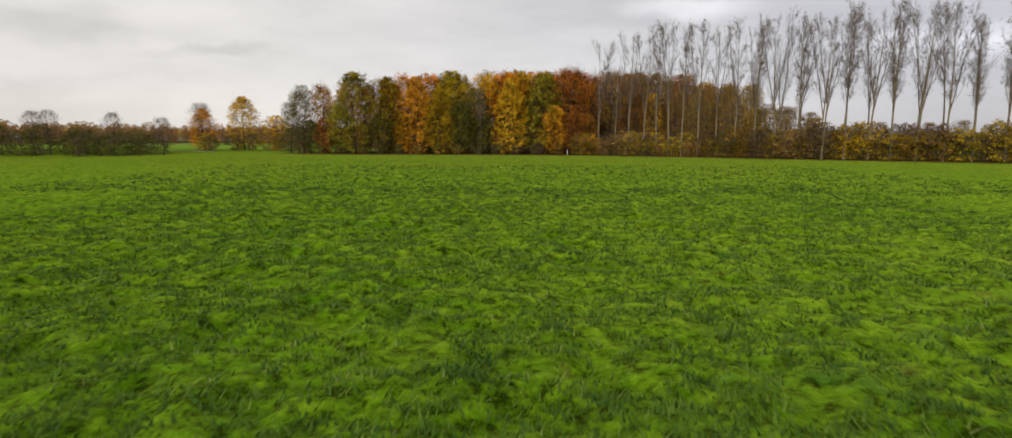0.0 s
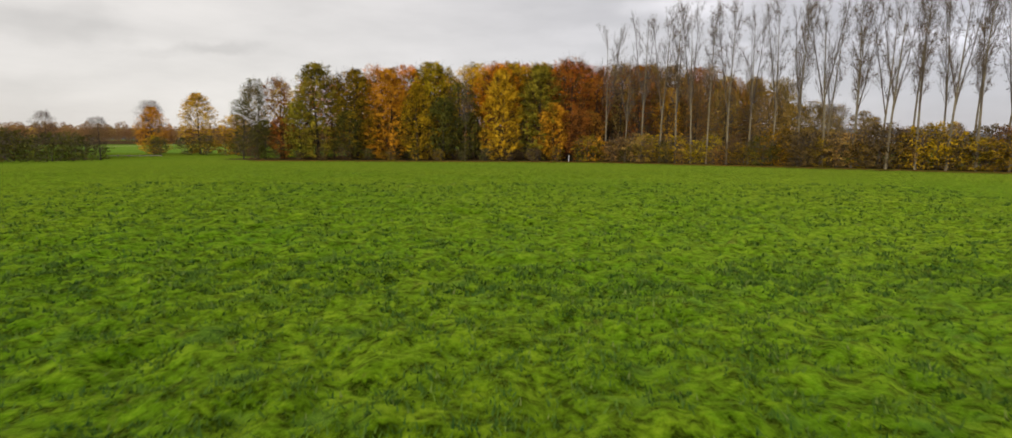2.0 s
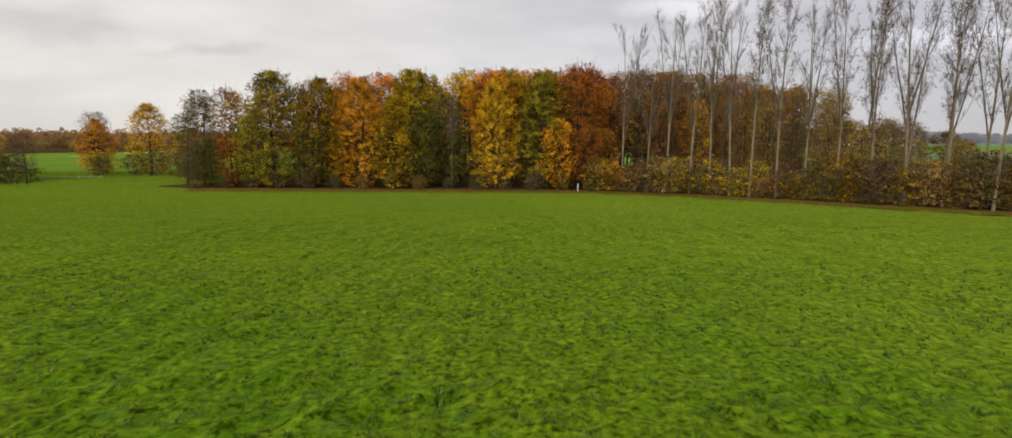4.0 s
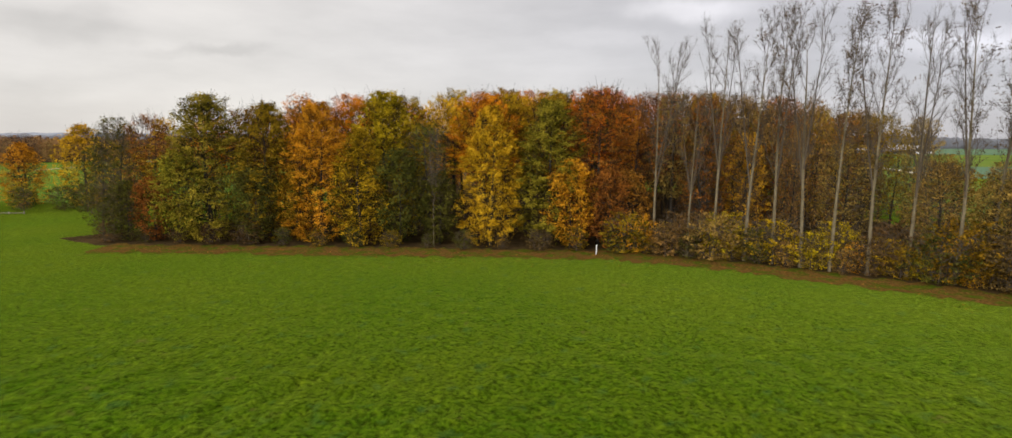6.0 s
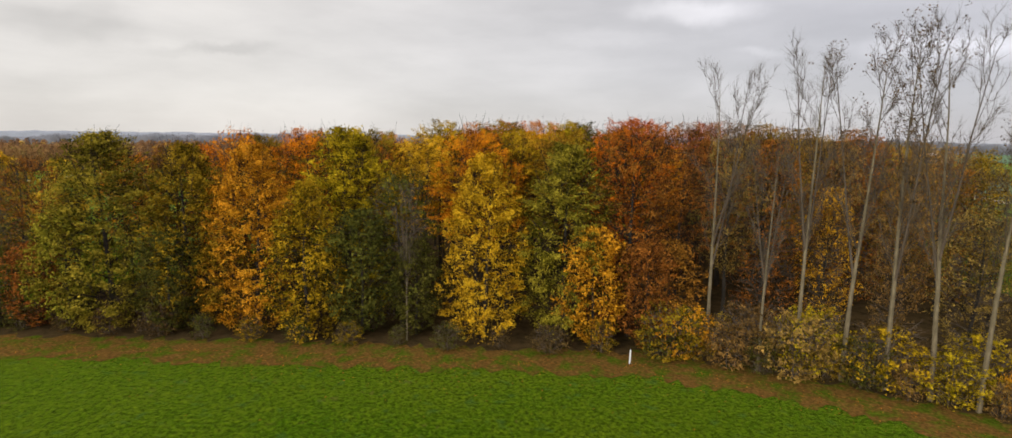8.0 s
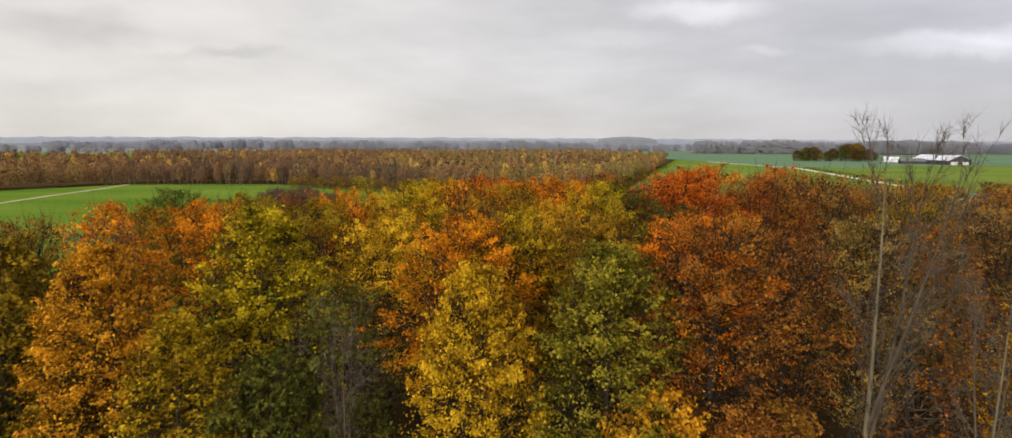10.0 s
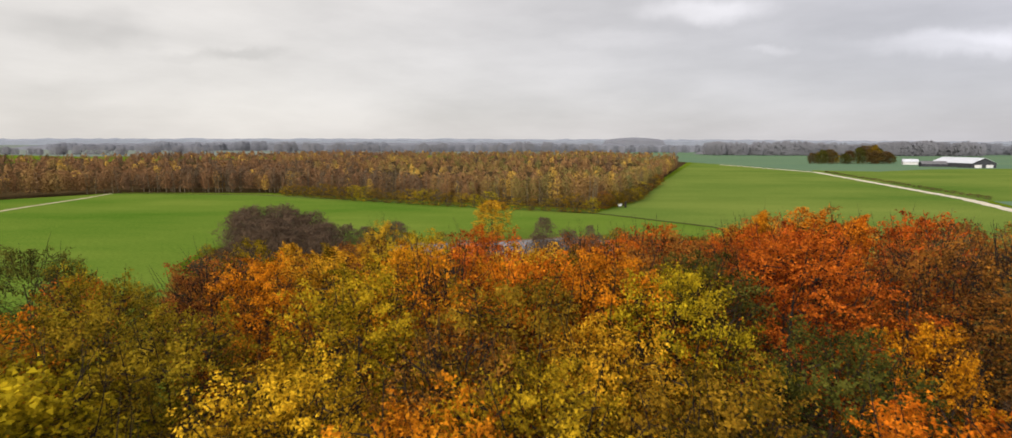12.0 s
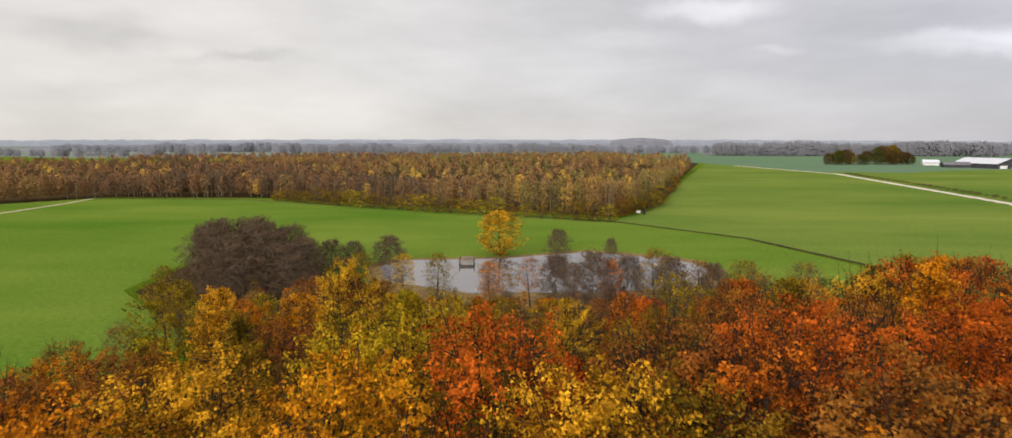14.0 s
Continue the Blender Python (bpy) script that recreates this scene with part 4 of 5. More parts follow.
for x, y, h in ((-93, 154, 11), (-112, 162, 11.5), (-129, 160, 12), (-137, 164, 12), (-94, 176, 15)):
    t = tree("twiggy", "twig", x, y, h, 1.15, "small bare tree in the meadow's hedge", HEDGE)
    t.location.z = -1.8 if y < 160 else -0.6


# ---- pond ----
def water_mat():
    m, t, b = nodes_of("pond_water", 0.04, 0.5)
    b.inputs["Base Color"].default_value = (0.10, 0.085, 0.075, 1)
    b.inputs["IOR"].default_value = 2.8
    bump(t, b, noisy(t, 1.3, 4.0, 0.6, stretch=(1, 0.4, 1)), 0.02, 0.03)
    return m


REED = plain_field("dry_reeds", (0.10, 0.065, 0.03), (0.24, 0.165, 0.07), 0.6)
POND = [
    (-31.3, 268.4), (-27.7, 275.8), (-14.5, 277.2), (-3.2, 279.2), (8.1, 284.1), (16.2, 287.6), (24.1, 285.0), (34.3, 281.2), (40.1, 276.2), (42.0, 267.5),
    (35.8, 254.7), (18.2, 248.7), (-8.7, 247.2), (-26.1, 255.0)]
sheet("reed_bank", [(x * 1.09 - 0.3, (y - 262) * (1.13 if y > 262 else 1.75) + 262.2) for x, y in POND], 0.06, REED, "brown reed fringe round the pond", "pond bank", 0.5, 4, 1.2)
sheet("pond", POND, 0.09, water_mat(), "still pond mirroring the pale sky", "pond", 0.25, 5, 1.5)
WOOD_GREY = bark_mat("weathered_planks", (0.16, 0.13, 0.10), (0.42, 0.36, 0.28))


def box(x0, x1, y0, y1, z0, z1):
    v = [(x, y, z) for z in (z0, z1) for y in (y0, y1) for x in (x0, x1)]
    return v, [(0, 2, 3, 1), (4, 5, 7, 6), (0, 1, 5, 4), (2, 6, 7, 3), (0, 4, 6, 2), (1, 3, 7, 5)]


jetty = empty("jetty", pose(-11.9, 272.2, 0, 0, 0, 4))
for k in range(9):
    part("plank", box(-1.8, 1.8, -1.6 + k * 0.42, -1.6 + k * 0.42 + 0.38, 0.75, 0.82), WOOD_GREY, jetty)
for x in (-1.65, 1.65):
    for y in (-1.4, 1.8):
        part("post", box(x - 0.09, x + 0.09, y - 0.09, y + 0.09, 0.0, 1.55), BARK, jetty)
    part("beam", box(x - 0.07, x + 0.07, -1.6, 2.1, 0.55, 0.745), BARK, jetty)
part("rail", box(-1.75, 1.75, 1.72, 1.80, 1.25, 1.5), WOOD_GREY, jetty)
part("rail", box(-1.75, 1.75, 1.72, 1.80, 0.9, 1.08), WOOD_GREY, jetty)
part("step", box(-0.9, 0.9, -2.3, -1.75, 0.3, 0.38), WOOD_GREY, jetty)
tagged(jetty, "small weathered wooden jetty at the pond's edge", "jetty")
tree("low", "gold", -4.9, 282.1, 11.4, 1.6, "round golden-yellow tree on the pond's bank", "trees by the pond")
THICKET = leafy_tree(51, 6, 3.3, 0.1, 5000, 0.5, "dome", 700, 30, 90, 12, 0.3, 0.10)
THICK = []


def bare_shrub(x, y, h, wide, label, group):
    """A leafless, densely twigged shrub."""
    m = pose(x, y, 0, 0, 0, rnd.uniform(0, 360))
    if not THICK:
        t = empty("shrub", m)
        part("stem", THICKET[0], TWIG, t)
        tagged(part("branchwork", THICKET[1], TWIG, t), kind="stuff")
        tagged(part("twig_crown", THICKET[2], LEAF["twig"], t), kind="stuff")
        THICK.append(t)
    else:
        t = copy_thing(THICK[0], m)
    t.scale = (h / 6 * wide, h / 6 * wide, h / 6)
    return tagged(t, label, "shrub", group)


for x, y, h, w in (
    (-29.5, 270.7, 6.7, 1.1), (9.7, 287.4, 6.0, 1.0), (23.0, 286.7, 3.9, 0.9)):
    bare_shrub(x, y, h, w, "round brown leafless shrub by the pond", "shrubs by the pond")
for x, y, h in (
    (-66.9, 263.4, 9.5), (-62.7, 260.1, 10.8), (-57.4, 263.6, 10.8), (-53.1, 259.2, 10.4), (-48.8, 262.5, 9.4), (-60.8, 254.6, 9.8), (-44.5, 258.1, 7.6),
    (-54.4, 253.5, 9.2), (-41.2, 266.0, 6.0), (-37.7, 270.6, 5.0), (-53.8, 246.2, 9.5), (-49.1, 242.5, 9.0), (-43.1, 243.9, 8.6), (-38.9, 240.6, 7.5),
    (-47.2, 249.6, 10.0), (-40.4, 248.9, 8.5)):
    bare_shrub(x, y, h * 1.08, 1.0, "tall dark leafless thicket shrub", "thicket west of the pond")
for x, y, h, hue in (
    (-12.7, 236.6, 9.6, "olive"), (-4.3, 240.5, 7.6, "orange"), (2.6, 238.2, 8.7, "red"), (10.0, 241.0, 7.2, "rust"), (15.9, 237.7, 8.7, "orange"),
    (23.0, 236.4, 10.8, "olive"), (28.9, 232.0, 9.8, "rust"), (33.8, 227.7, 10.8, "olive"), (-19.4, 241.0, 8.6, "gold"), (-25.7, 237.1, 9.6, "olive"),
    (-31.2, 244.5, 7.0, "rust"), (40.8, 224.2, 11.3, "rust")):
    tree("thin" if hue in ("rust", "red") else "light", hue, x, y, h, 1.25, "", "trees by the pond")
for x, y, h in (
    (7.1, 243.2, 8.2), (12.7, 235.7, 10.2), (19.2, 240.7, 8.7), (26.3, 239.4, 8.7), (32.4, 237.1, 8.2)):
    bare_shrub(x, y, h, 0.75, "bare reddish-brown shrub at the wood's back edge", "bare shrubs before the pond")
for x, y, h in (
    (0.0, 215.5, 9.1), (6.8, 211.1, 10.2), (14.5, 219.0, 8.2), (20.2, 212.6, 9.7), (26.8, 217.5, 8.7), (10.9, 225.4, 7.6), (-11.3, 228.4, 6.1), (3.9, 198.9, 12.2),
    (15.3, 201.4, 12.2), (-17.5, 224.5, 7.1), (33.5, 209.9, 10.3), (19.2, 227.2, 6.6), (-1.0, 230.0, 6.1)):
    bare_shrub(x, y, h * 0.8, 0.8, "bare reddish-brown shrub at the wood's back edge", "bare shrubs before the pond")
for x, y, h in ((-67.3, 247.8, 4.5), (-57.5, 234.2, 4.2), (-54.9, 229.0, 4.5), (-51.2, 224.8, 5.0), (-45.7, 218.5, 5.5)):
    shrub(1, "olive", x, y, h, 1.0, "yellowing shrub along the wood's edge")

# ---- far wood beyond the pasture ----
FAR = [(-319.4, 277.4), (-212.8, 420.6), (-132.5, 424.1), (-59.4, 394.6), (-10.3, 375.6), (33.7, 359.4), (53.5, 390.0), (94.9, 518.1), (240.5, 957.0), (155.6, 1235.1), (-295.5, 1091.2), (-746.0, 726.4), (-471.5, 245.8)]


sheet("far_forest_floor", FAR, 0.12, FLOOR, "dark soil under the far wood", "forest floor")


def far_trees(name, seed, count, edge, label):
    """Joined crowns of distant trees: rounded heads of leaf sprays, each tree with a hue of its own."""
    rng = np.random.default_rng(seed)
    P, N, S, K, n = [], [], [], [], 0
    while n < count:
        x, y = rng.uniform(-520, 250), rng.uniform(250, 740 if edge else 1240)
        if not inside(x, y, FAR):
            continue
        near = not inside(x + 3, y - 22, FAR) or not inside(x + 14, y, FAR)
        if edge != near:
            continue
        n += 1
        H = 8.5 + 5.5 * smooth_noise(np.array([x / 26.0]), np.array([y / 26.0]), 31)[0] + rng.uniform(-2.2, 3.0)
        R = rng.uniform(1.9, 3.6)
        k = 260 if edge else 70
        s = rng.uniform(0.10 if edge else 0.5, 1, k) ** 0.7
        a = rng.uniform(0, 6.28, k)
        r = R * np.sqrt(np.clip(1 - (np.clip(s - 0.55, 0, 1) / 0.46) ** 2, 0.01, 1)) * np.clip(0.35 + s / 0.75, 0, 1) * rng.uniform(0.6, 1.05, k)
        P.append(np.stack([x + r * np.cos(a), y + r * np.sin(a), H * s], 1))
        N.append(np.stack([np.cos(a), np.sin(a), 2.2 * (s - 0.45)], 1) + rng.normal(0, 0.35, (k, 3)))
        S.append(np.full(k, 0.55 if edge else 0.95))
        hue = np.clip(0.42 + 0.7 * (smooth_noise(np.array([x / 60.0]), np.array([y / 60.0]), 41)[0] - 0.5) + rng.normal(0, 0.19), 0, 0.95)
        hue = hue * 0.62 if x < -150 else hue
        K.append(np.full(k, 1.0 if rng.uniform() < 0.05 else hue))
    me = leaves_mesh(name, np.concatenate(P), np.concatenate(N), np.concatenate(S), rng)
    me.attributes.new("hue", "FLOAT", "FACE").data.foreach_set("value", np.concatenate(K).astype(np.float32))
    return tagged(part(name, me, FAR_LEAF), label, "far wood", kind="stuff")


far_trees("far_wood_edge", 60, 1150, True, "brown and golden autumn birch wood beyond the pasture")
far_trees("far_wood", 80, 3300, False, "crowns of the autumn wood stretching away")
# pale birch stems along the far wood's edge
rng = np.random.default_rng(99)
V, F = [], []
while len(F) < 200 * 9:
    x, y = rng.uniform(-225, 95), rng.uniform(335, 490)
    if inside(x, y, FAR) and not inside(x, y - 9, FAR):
        p = bent(rng, Vector((x, y, 0)), Vector((0, 0, 1)), rng.uniform(9, 15), 2, 0.04, 0.05)
        tube(V, F, p, [0.16, 0.13, 0.05], 4)
birch = part("birch_stems", ([v[:] for v in V], F), PALE_BARK)
tagged(birch, "pale birch stems in the far wood's edge", "far wood", kind="stuff")
for k in range(26):
    q = k / 25
    x, y = -118.4 + 149.2 * q, 416.0 - 64.1 * q - 5 * math.sin(math.pi * q)
    t = shrub(k % 2, rnd.choice(["olive", "lime", "olive", "lime"]), x, y - 5.5 + rnd.uniform(-0.8, 0.8), rnd.uniform(4.8, 7.6), 1.25, "round olive shrub before the far wood", "shrubs before the far wood")

# bushes down the far wood's eastern side
for k in range(30):
    q = (k / 29) ** 1.4
    x, y = float(np.interp(q, [0, 0.2, 1], [35.5, 54.5, 92.0])), float(np.interp(q, [0, 0.2, 1], [360.0, 389.0, 505.0]))
    shrub(k % 2, rnd.choice(["olive", "brown", "olive", "rust", "lime"]), x + rnd.uniform(-0.5, 1.5), y, rnd.uniform(4.0, 7.5), 1.2, "round olive shrub before the far wood", "shrubs before the far wood")

# ---- farm ----
METAL_ROOF = plain_field("pale_sheet_roof", (0.42, 0.43, 0.46), (0.56, 0.565, 0.59), 0.15)
DARK_BOARD = plain_field("dark_boards", (0.03, 0.03, 0.035), (0.07, 0.07, 0.075), 0.4)
WHITE_WALL = plain_field("white_render", (0.5, 0.48, 0.46), (0.66, 0.64, 0.61), 0.3)
GREY_ROOF = plain_field("grey_fibre_roof", (0.09, 0.085, 0.09), (0.17, 0.165, 0.17), 0.3)


def gable_house(name, m, width, length, eave, ridge, wall, roof, gable, label, doors=()):
    """A long building whose gable faces -y of its own frame, with walls, gables, two roof slopes and doors."""
    h = empty(name, m)
    w, o = width / 2, 0.6
    part("wall", box(-w, -w + 0.3, 0, length, 0, eave), wall, h)
    part("wall", box(w - 0.3, w, 0, length, 0, eave), wall, h)
    for y in (0, length - 0.3):
        v = [(a, b, c) for b in (y, y + 0.3) for a, c in ((-w + 0.3, 0), (w - 0.3, 0), (w - 0.3, eave), (0, ridge - 0.1), (-w + 0.3, eave))]
        f = [(0, 1, 2, 3, 4), (9, 8, 7, 6, 5)] + [(k, k + 5, (k + 1) % 5 + 5, (k + 1) % 5) for k in range(5)]
        part("gable", (v, f), gable, h)
    for s in (-1, 1):
        drop = (ridge - eave) * o / w
        v = [(s * a, b, c + d) for d in (0.0, 0.25) for a, b, c in ((0, -o, ridge), (w + o, -o, eave - drop), (w + o, length + o, eave - drop), (0, length + o, ridge))]
        slope = part("roof", (v, [(0, 1, 2, 3), (7, 6, 5, 4), (0, 4, 5, 1), (1, 5, 6, 2), (2, 6, 7, 3), (3, 7, 4, 0)]), roof, h)
        if s > 0:
            part("ridge_cap", box(-0.35, 0.35, -o, length + o, ridge + 0.255, ridge + 0.34), roof, slope)
        part("gutter", box(*sorted((s * (w + o), s * (w + o + 0.18))), -o, length + o, eave - drop + 0.02, eave - drop + 0.2), GREY_ROOF, slope)
    for x0, x1, z1 in doors:
        door = part("door", box(x0, x1, -0.12, -0.003, 0.1, z1), WHITE_WALL, h, "pale sliding door")
        part("door_rail", box(x0 - 0.5, x1 + 0.5, -0.2, -0.004, z1 + 0.05, z1 + 0.25), GREY_ROOF, door)
    return tagged(h, label, "building", "farm buildings")


gable_house("barn", pose(540, 803, 0, 0, 0, 8), 32, 56, 5.4, 11.6, DARK_BOARD, METAL_ROOF, DARK_BOARD, "large dark barn with a pale sheet roof", ((-12, -3, 3.6), (3, 12, 3.6)))
gable_house("shed", pose(521, 836, 0, 0, 0, 72), 12, 27, 3.5, 6.6, DARK_BOARD, GREY_ROOF, DARK_BOARD, "low shed with a weathered grey roof")
gable_house("farmhouse", pose(533, 905, 0, 0, 0, 66), 11, 17, 4.0, 7.2, WHITE_WALL, METAL_ROOF, WHITE_WALL, "small white farm building with a pale roof")
FT = leafy_tree(71, 16, 6.5, 0.6, 3000, 0.72, "column", 200, 0, 60)
# three rounded clumps, the first by itself
for k, (x, y, h, wide) in enumerate((
    (404, 926, 15, 1.0), (413, 918, 19, 1.2), (424, 921, 20, 1.2), (435, 930, 16, 1.1), (447, 924, 14, 1.2), (458, 934, 18, 1.1), (469, 930, 22, 1.25),
    (480, 938, 25, 1.35), (491, 934, 26, 1.3), (501, 941, 22, 1.3), (511, 936, 17, 1.25), (521, 944, 13, 1.2), (488, 925, 18, 1.2), (418, 932, 17, 1.3))):
    hue = "brown dark brown olive dark".split()[k % 5]
    t = empty("tree", pose(x, y, 0, 0, 0, k * 70))
    part("trunk", FT[0], BARK, t)
    tagged(part("branchwork", FT[1], BARK, t), kind="stuff")
    c = part("crown", FT[2].copy() if k < 5 else bpy.data.meshes["far_crown_" + hue], None, t)
    if k < 5:
        c.data.name = "far_crown_" + hue
        c.data.materials.append(LEAF[hue])
    t.scale = (wide, wide, h / 16)
    tagged(t, "broad autumn tree sheltering the farm", "tree", "farm shelter trees")
for k in range(34):
    q = k / 33
    shrub(1, "brown", float(np.interp(681 - 266 * q, [414.4, 529.5, 682], [236.3, 262.2, 295.6])), 681 - 266 * q, rnd.uniform(1.2, 2.0), 2.4, "low ragged hedge bush along the track", "hedge along the track")


# ---- distance ----
def ridge_line(name, x0, x1, y, h0, h1, material, seed, label, rough=1.0, step=6):
    """A wooded rise far off: a long mound with an uneven top."""
    xs = np.arange(x0, x1 + 1, step)
    u = (xs - x0) / (x1 - x0)
    top = h0 + (h1 - h0) * np.sin(np.pi * u) ** 0.8
    top = top + rough * (5.0 * smooth_noise(xs / 70.0, xs * 0, seed) + 5.0 * smooth_noise(xs / 17.0, xs * 0, seed + 1) - 5.0)
    top = np.maximum(top * np.clip(np.minimum(u, 1 - u) * 14, 0, 1) ** 0.6, 1.0)
    V, F = [], []
    for x, z in zip(xs, top):
        V += [(x, y, -1), (x, y + 8, 0.75 * z), (x, y + 30, z), (x, y + 160, -1)]
    for k in range(len(xs) - 1):
        for j in range(3):
            F.append((4 * k + j, 4 * k + 4 + j, 4 * k + 5 + j, 4 * k + 1 + j))
    ob = part(name, (V, F), material)
    return tagged(ob, label, "distant woods", kind="structure")


def tree_line(name, x0, x1, y, count, h, material, seed, label):
    """A far belt of trees: joined rounded crowns."""
    rng = np.random.default_rng(seed)
    k = 120
    x = np.repeat(rng.uniform(x0, x1, count), k)
    yy = np.repeat(y + rng.uniform(-25, 25, count), k)
    H = np.repeat(h * (0.72 + 0.3 * smooth_noise(x[::k] / 90.0, 0 * x[::k], seed)) * rng.uniform(0.8, 1.15, count), k)
    n = count * k
    a, s = rng.uniform(0, 6.28, n), rng.uniform(0.05, 1, n)
    r = 0.36 * H * np.sqrt(np.clip(1 - ((s - 0.5) / 0.55) ** 2, 0.03, 1))
    pos = np.stack([x + r * np.cos(a), yy + r * np.sin(a), H * s], 1)
    nrm = np.stack([0.15 * np.cos(a), -1.0 + 0.1 * np.sin(a), 0.35 * s], 1) + rng.normal(0, 0.03, (n, 3))
    me = leaves_mesh(name, pos, nrm, 0.13 * H, rng)
    return tagged(part(name, me, material), label, "distant trees", kind="stuff")


# aerial haze is painted into these grey-blue base colours; no air volume is used
DIST1 = plain_field("haze_tinted_woods", (0.135, 0.132, 0.142), (0.165, 0.162, 0.172), 0.02, fine=0.04)
DIST2 = plain_field("haze_tinted_far_woods", (0.145, 0.148, 0.165), (0.17, 0.172, 0.19), 0.02, fine=0.04)
DIST3 = plain_field("haze_tinted_hills", (0.19, 0.205, 0.235), (0.23, 0.245, 0.275), 0.01)
HAZY = plain_field("haze_tinted_fields", (0.135, 0.165, 0.135), (0.19, 0.205, 0.17), 0.004, (0.3, 1.5, 1), 0.1)
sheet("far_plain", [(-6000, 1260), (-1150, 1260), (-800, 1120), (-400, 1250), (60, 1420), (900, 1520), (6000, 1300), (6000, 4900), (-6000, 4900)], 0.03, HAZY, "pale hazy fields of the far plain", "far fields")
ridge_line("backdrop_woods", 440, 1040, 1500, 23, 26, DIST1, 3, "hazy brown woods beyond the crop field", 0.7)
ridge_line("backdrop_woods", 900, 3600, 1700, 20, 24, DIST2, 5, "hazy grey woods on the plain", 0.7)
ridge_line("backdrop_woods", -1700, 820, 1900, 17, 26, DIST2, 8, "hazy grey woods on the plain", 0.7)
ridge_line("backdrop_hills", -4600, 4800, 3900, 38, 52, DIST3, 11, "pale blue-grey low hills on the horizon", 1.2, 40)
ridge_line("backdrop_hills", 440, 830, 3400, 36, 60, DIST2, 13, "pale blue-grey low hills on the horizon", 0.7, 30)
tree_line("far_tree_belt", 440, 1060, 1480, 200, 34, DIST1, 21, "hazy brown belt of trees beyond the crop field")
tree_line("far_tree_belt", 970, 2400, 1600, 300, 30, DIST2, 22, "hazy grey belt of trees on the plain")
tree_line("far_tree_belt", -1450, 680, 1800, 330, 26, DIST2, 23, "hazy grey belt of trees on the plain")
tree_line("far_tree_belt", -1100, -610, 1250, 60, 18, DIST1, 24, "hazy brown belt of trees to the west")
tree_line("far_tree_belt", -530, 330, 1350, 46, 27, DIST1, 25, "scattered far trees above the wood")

# ---- small things ----
PALE_PAINT = plain_field("weathered_white_paint", (0.5, 0.48, 0.44), (0.75, 0.73, 0.68), 3.0)
post = empty("fence_post", pose(15.4, 129.9, 0, 0, 2, 15))
part("stake", box(-0.045, 0.045, -0.045, 0.045, -0.1, 1.2), PALE_PAINT, post)
part("cap", box(-0.055, 0.055, -0.055, 0.055, 1.203, 1.26), PALE_PAINT, post)
tagged(post, "weathered white wooden post in the leaf litter", "post")

# a short fence in the gap of the western hedge
fence = empty("fence", pose(-98, 163.5, -1.15, 0, 0, 6))
for k in range(6):
    part("post", box(2.6 * k - 0.08, 2.6 * k + 0.08, -0.08, 0.08, -0.8, 1.25), WOOD_GREY, fence)
for z in (0.45, 0.95):
    part("rail", box(-0.1, 13.1, -0.13, -0.083, z, z + 0.12), WOOD_GREY, fence)
tagged(fence, "low grey wooden fence between the hedge bushes", "fence")

# a dark marker post with a pale board at the far wood's corner
marker = empty("sign_post", pose(47.3, 367.2, 0, 0, 0, 10))
part("stake", box(-0.35, 0.35, -0.35, 0.35, 0, 2.6), BARK, marker)
part("board", box(-3.2, -1.6, -0.1, 0.1, 0.6, 1.7), PALE_PAINT, marker, "pale board")
part("stake", box(-2.5, -2.3, 0.102, 0.25, 0, 1.7), BARK, marker)
tagged(marker, "dark post and pale board beside the far wood", "sign")

# fallen leaves on the grass before the wood
rng = np.random.default_rng(17)
n = 2600
fx = rng.uniform(-45, 45, n)
fy = np.interp(fx, [q[0] for q in FRONT], [q[1] for q in FRONT]) - 1.0 - rng.exponential(2.2, n)
me = leaves_mesh("fallen_leaves", np.stack([fx, fy, np.full(n, 0.1)], 1), rng.normal(0, 0.3, (n, 3)) + np.array([0, 0, 1]), 0.10, rng)
tagged(part("fallen_leaves", me, LEAF["rust"]), "brown and yellow leaves scattered on the grass", "fallen leaves", kind="stuff")


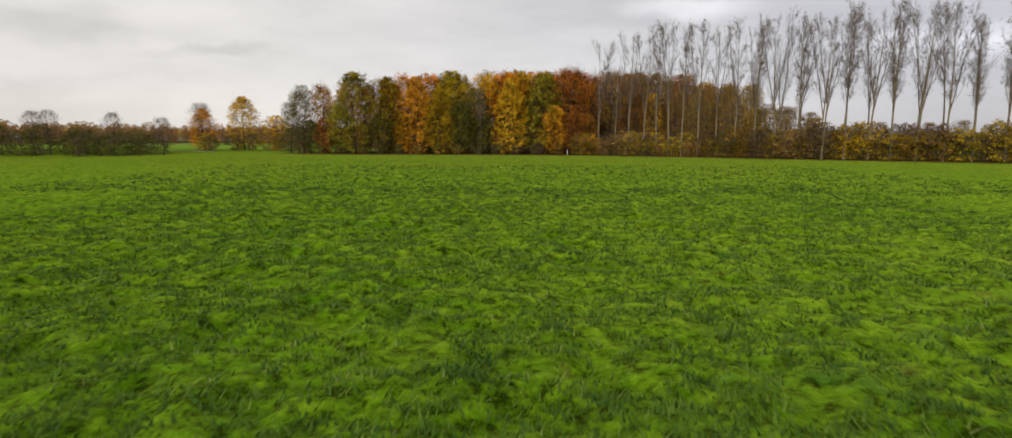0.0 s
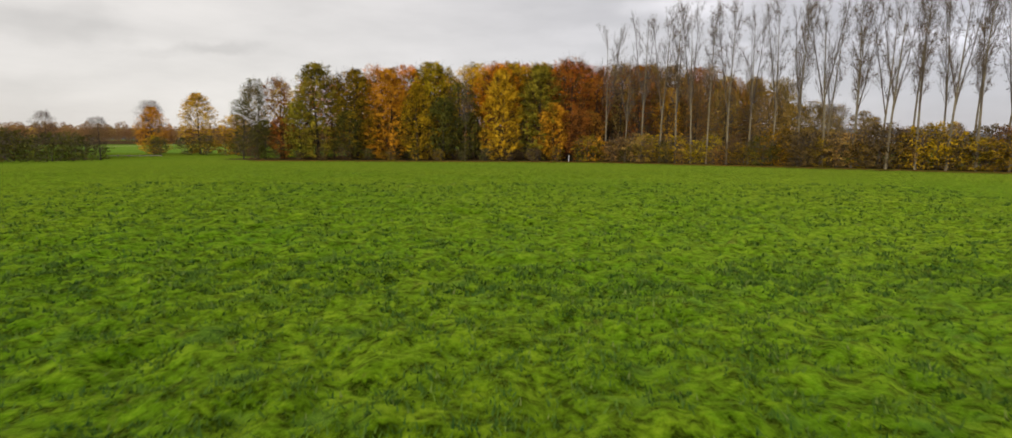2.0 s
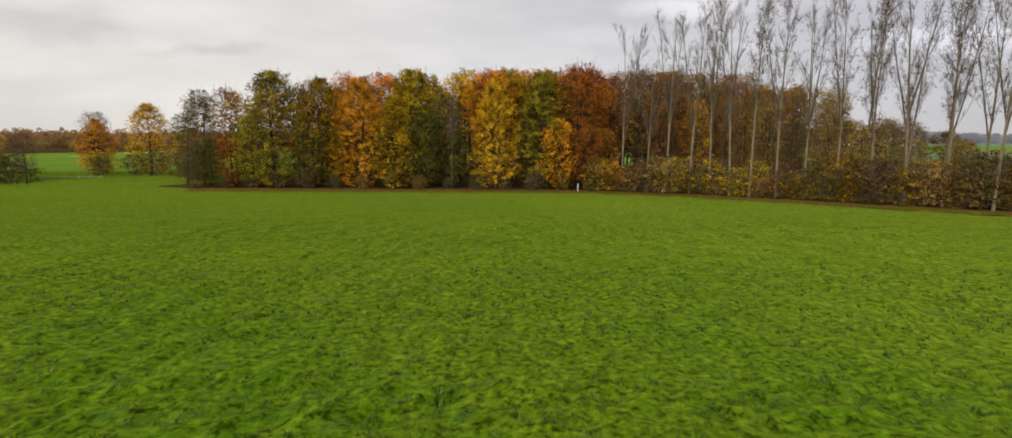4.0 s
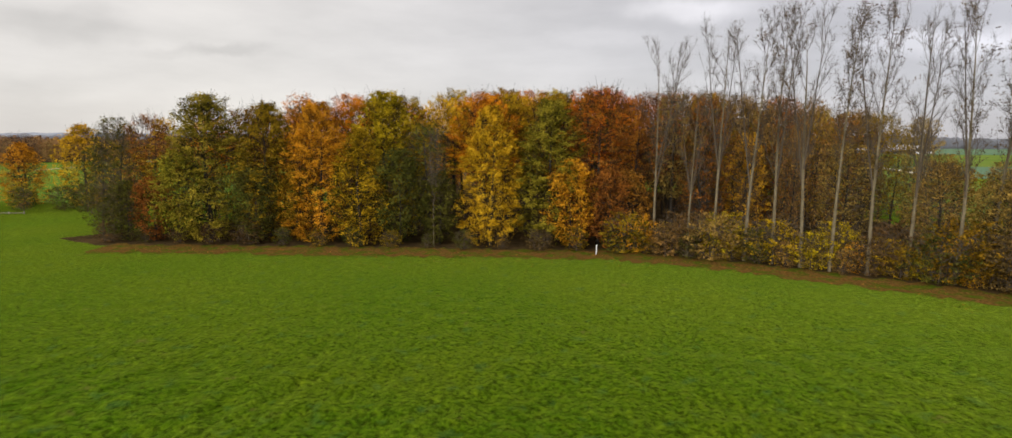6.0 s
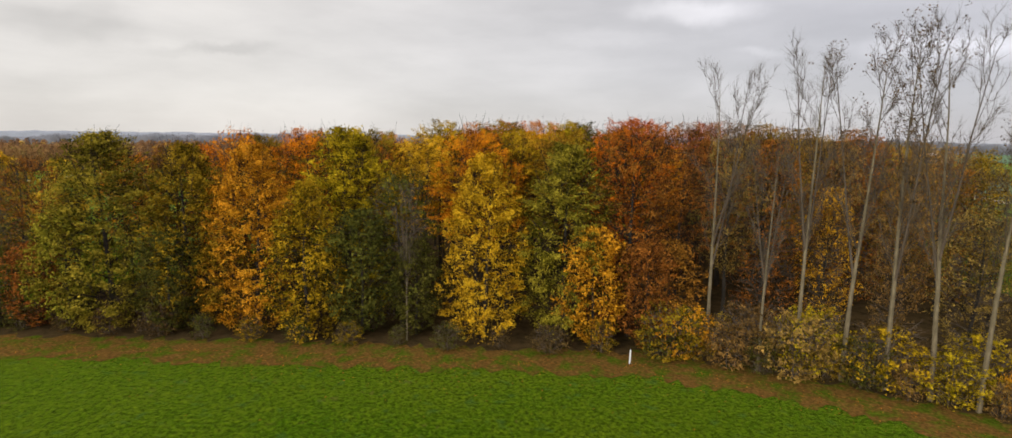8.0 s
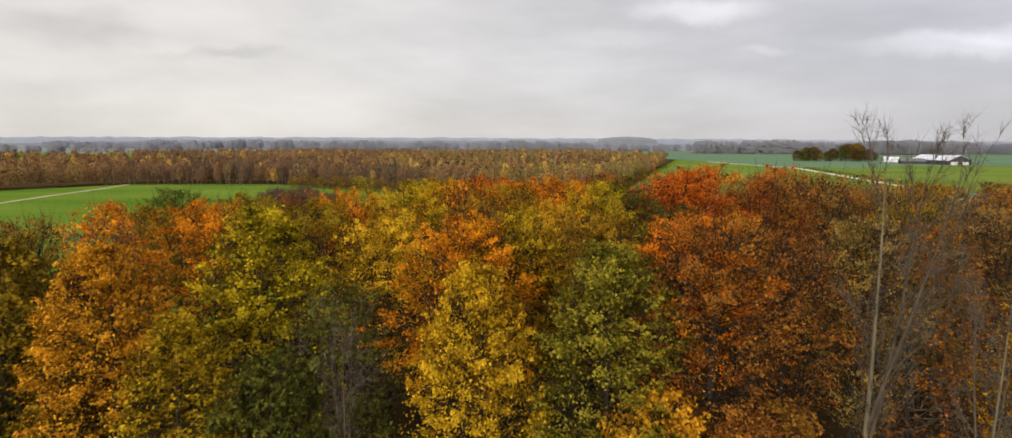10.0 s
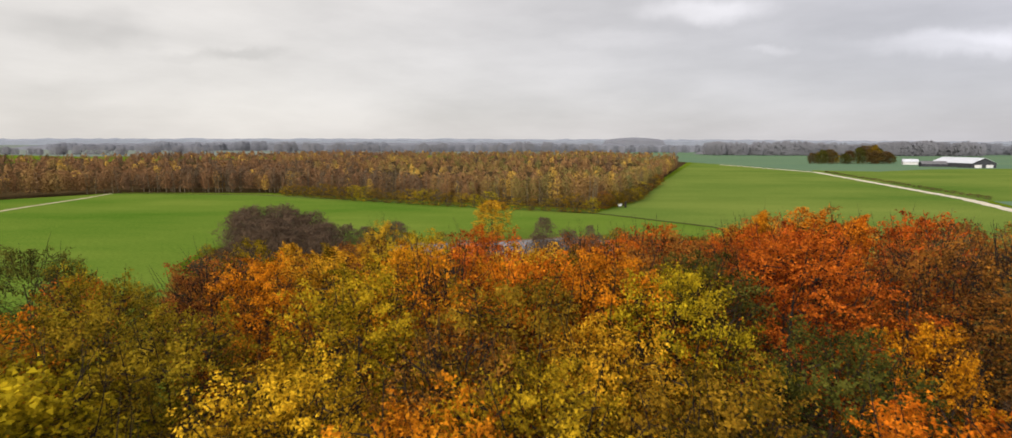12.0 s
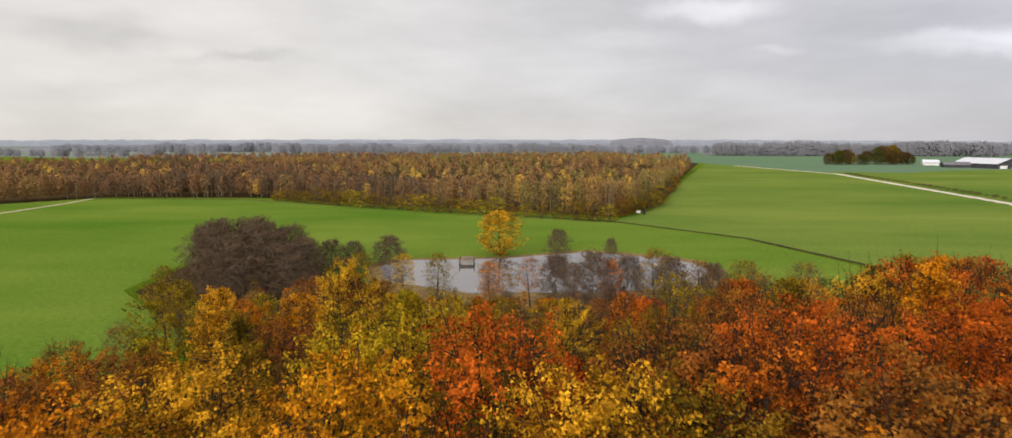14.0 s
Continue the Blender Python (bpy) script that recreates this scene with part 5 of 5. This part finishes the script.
# ---- meadow grass ----
def grass_mat():
    m, t, b = nodes_of("grass_blades", 0.8, 0.1)
    geo = t.nodes.new("ShaderNodeNewGeometry")
    c = ramp(t, geo.outputs["Random Per Island"], [(0.0, (0.018, 0.052, 0.005)), (0.5, (0.042, 0.092, 0.007)), (0.9, (0.080, 0.138, 0.012)), (1.0, (0.18, 0.20, 0.05))])
    c = mixed(t, 0.4, c, ramp(t, noisy(t, 0.9, 4.0), [(0.38, (0.011, 0.034, 0.006)), (0.62, (0.085, 0.140, 0.014))]))
    t.links.new(c, b.inputs["Base Color"])
    tr = t.nodes.new("ShaderNodeBsdfTranslucent")
    t.links.new(c, tr.inputs[0])
    mx = add(t, "ShaderNodeMixShader", Fac=0.25)
    t.links.new(b.outputs[0], mx.inputs[1])
    t.links.new(tr.outputs[0], mx.inputs[2])
    t.links.new(mx.outputs[0], t.nodes["Material Output"].inputs[0])
    return m


def grass(name, seed, tufts, xr, yr, per, tall, broad):
    """Leaning blades in tufts: each blade a bent pair of triangles."""
    rng = np.random.default_rng(seed)
    cx = rng.uniform(*xr, tufts)
    cy = yr[0] + (yr[1] - yr[0]) * rng.uniform(0, 1, tufts) ** 1.35
    keep = smooth_noise(cx * 1.1, cy * 1.1, 21) + 0.5 * rng.uniform(0, 1, tufts) > 0.62
    cx, cy = cx[keep], cy[keep]
    n = len(cx) * per
    bx, by = np.repeat(cx, per) + rng.normal(0, 0.10, n), np.repeat(cy, per) + rng.normal(0, 0.10, n)
    bz = meadow_height(bx, by) - 0.02
    a = rng.uniform(0, 6.28, n)
    L = tall * rng.uniform(0.5, 1.2, n)
    lean = rng.uniform(0.35, 1.0, n)
    w = broad * rng.uniform(0.6, 1.3, n)
    dx, dy = np.cos(a), np.sin(a)
    p = np.stack([bx, by, bz], 1)
    sx = np.stack([-dy * w, dx * w, 0 * w], 1)
    tip = p + np.stack([dx * lean * L, dy * lean * L, L * (1 - 0.45 * lean)], 1)
    v = np.stack([p + sx, tip, p - sx], 1).reshape(-1, 3)
    me = bpy.data.meshes.new(name)
    me.from_pydata(v.tolist(), [], np.arange(3 * n).reshape(n, 3).tolist())
    me.update()
    return tagged(part(name, me, GRASS), "uneven tufts of lush green meadow grass", "grass", kind="stuff")


GRASS = grass_mat()
grass("grass", 5, 26000, (-20, 26), (4, 40), 7, 0.20, 0.024)
grass("grass", 6, 9000, (-34, 42), (36, 76), 6, 0.24, 0.045)
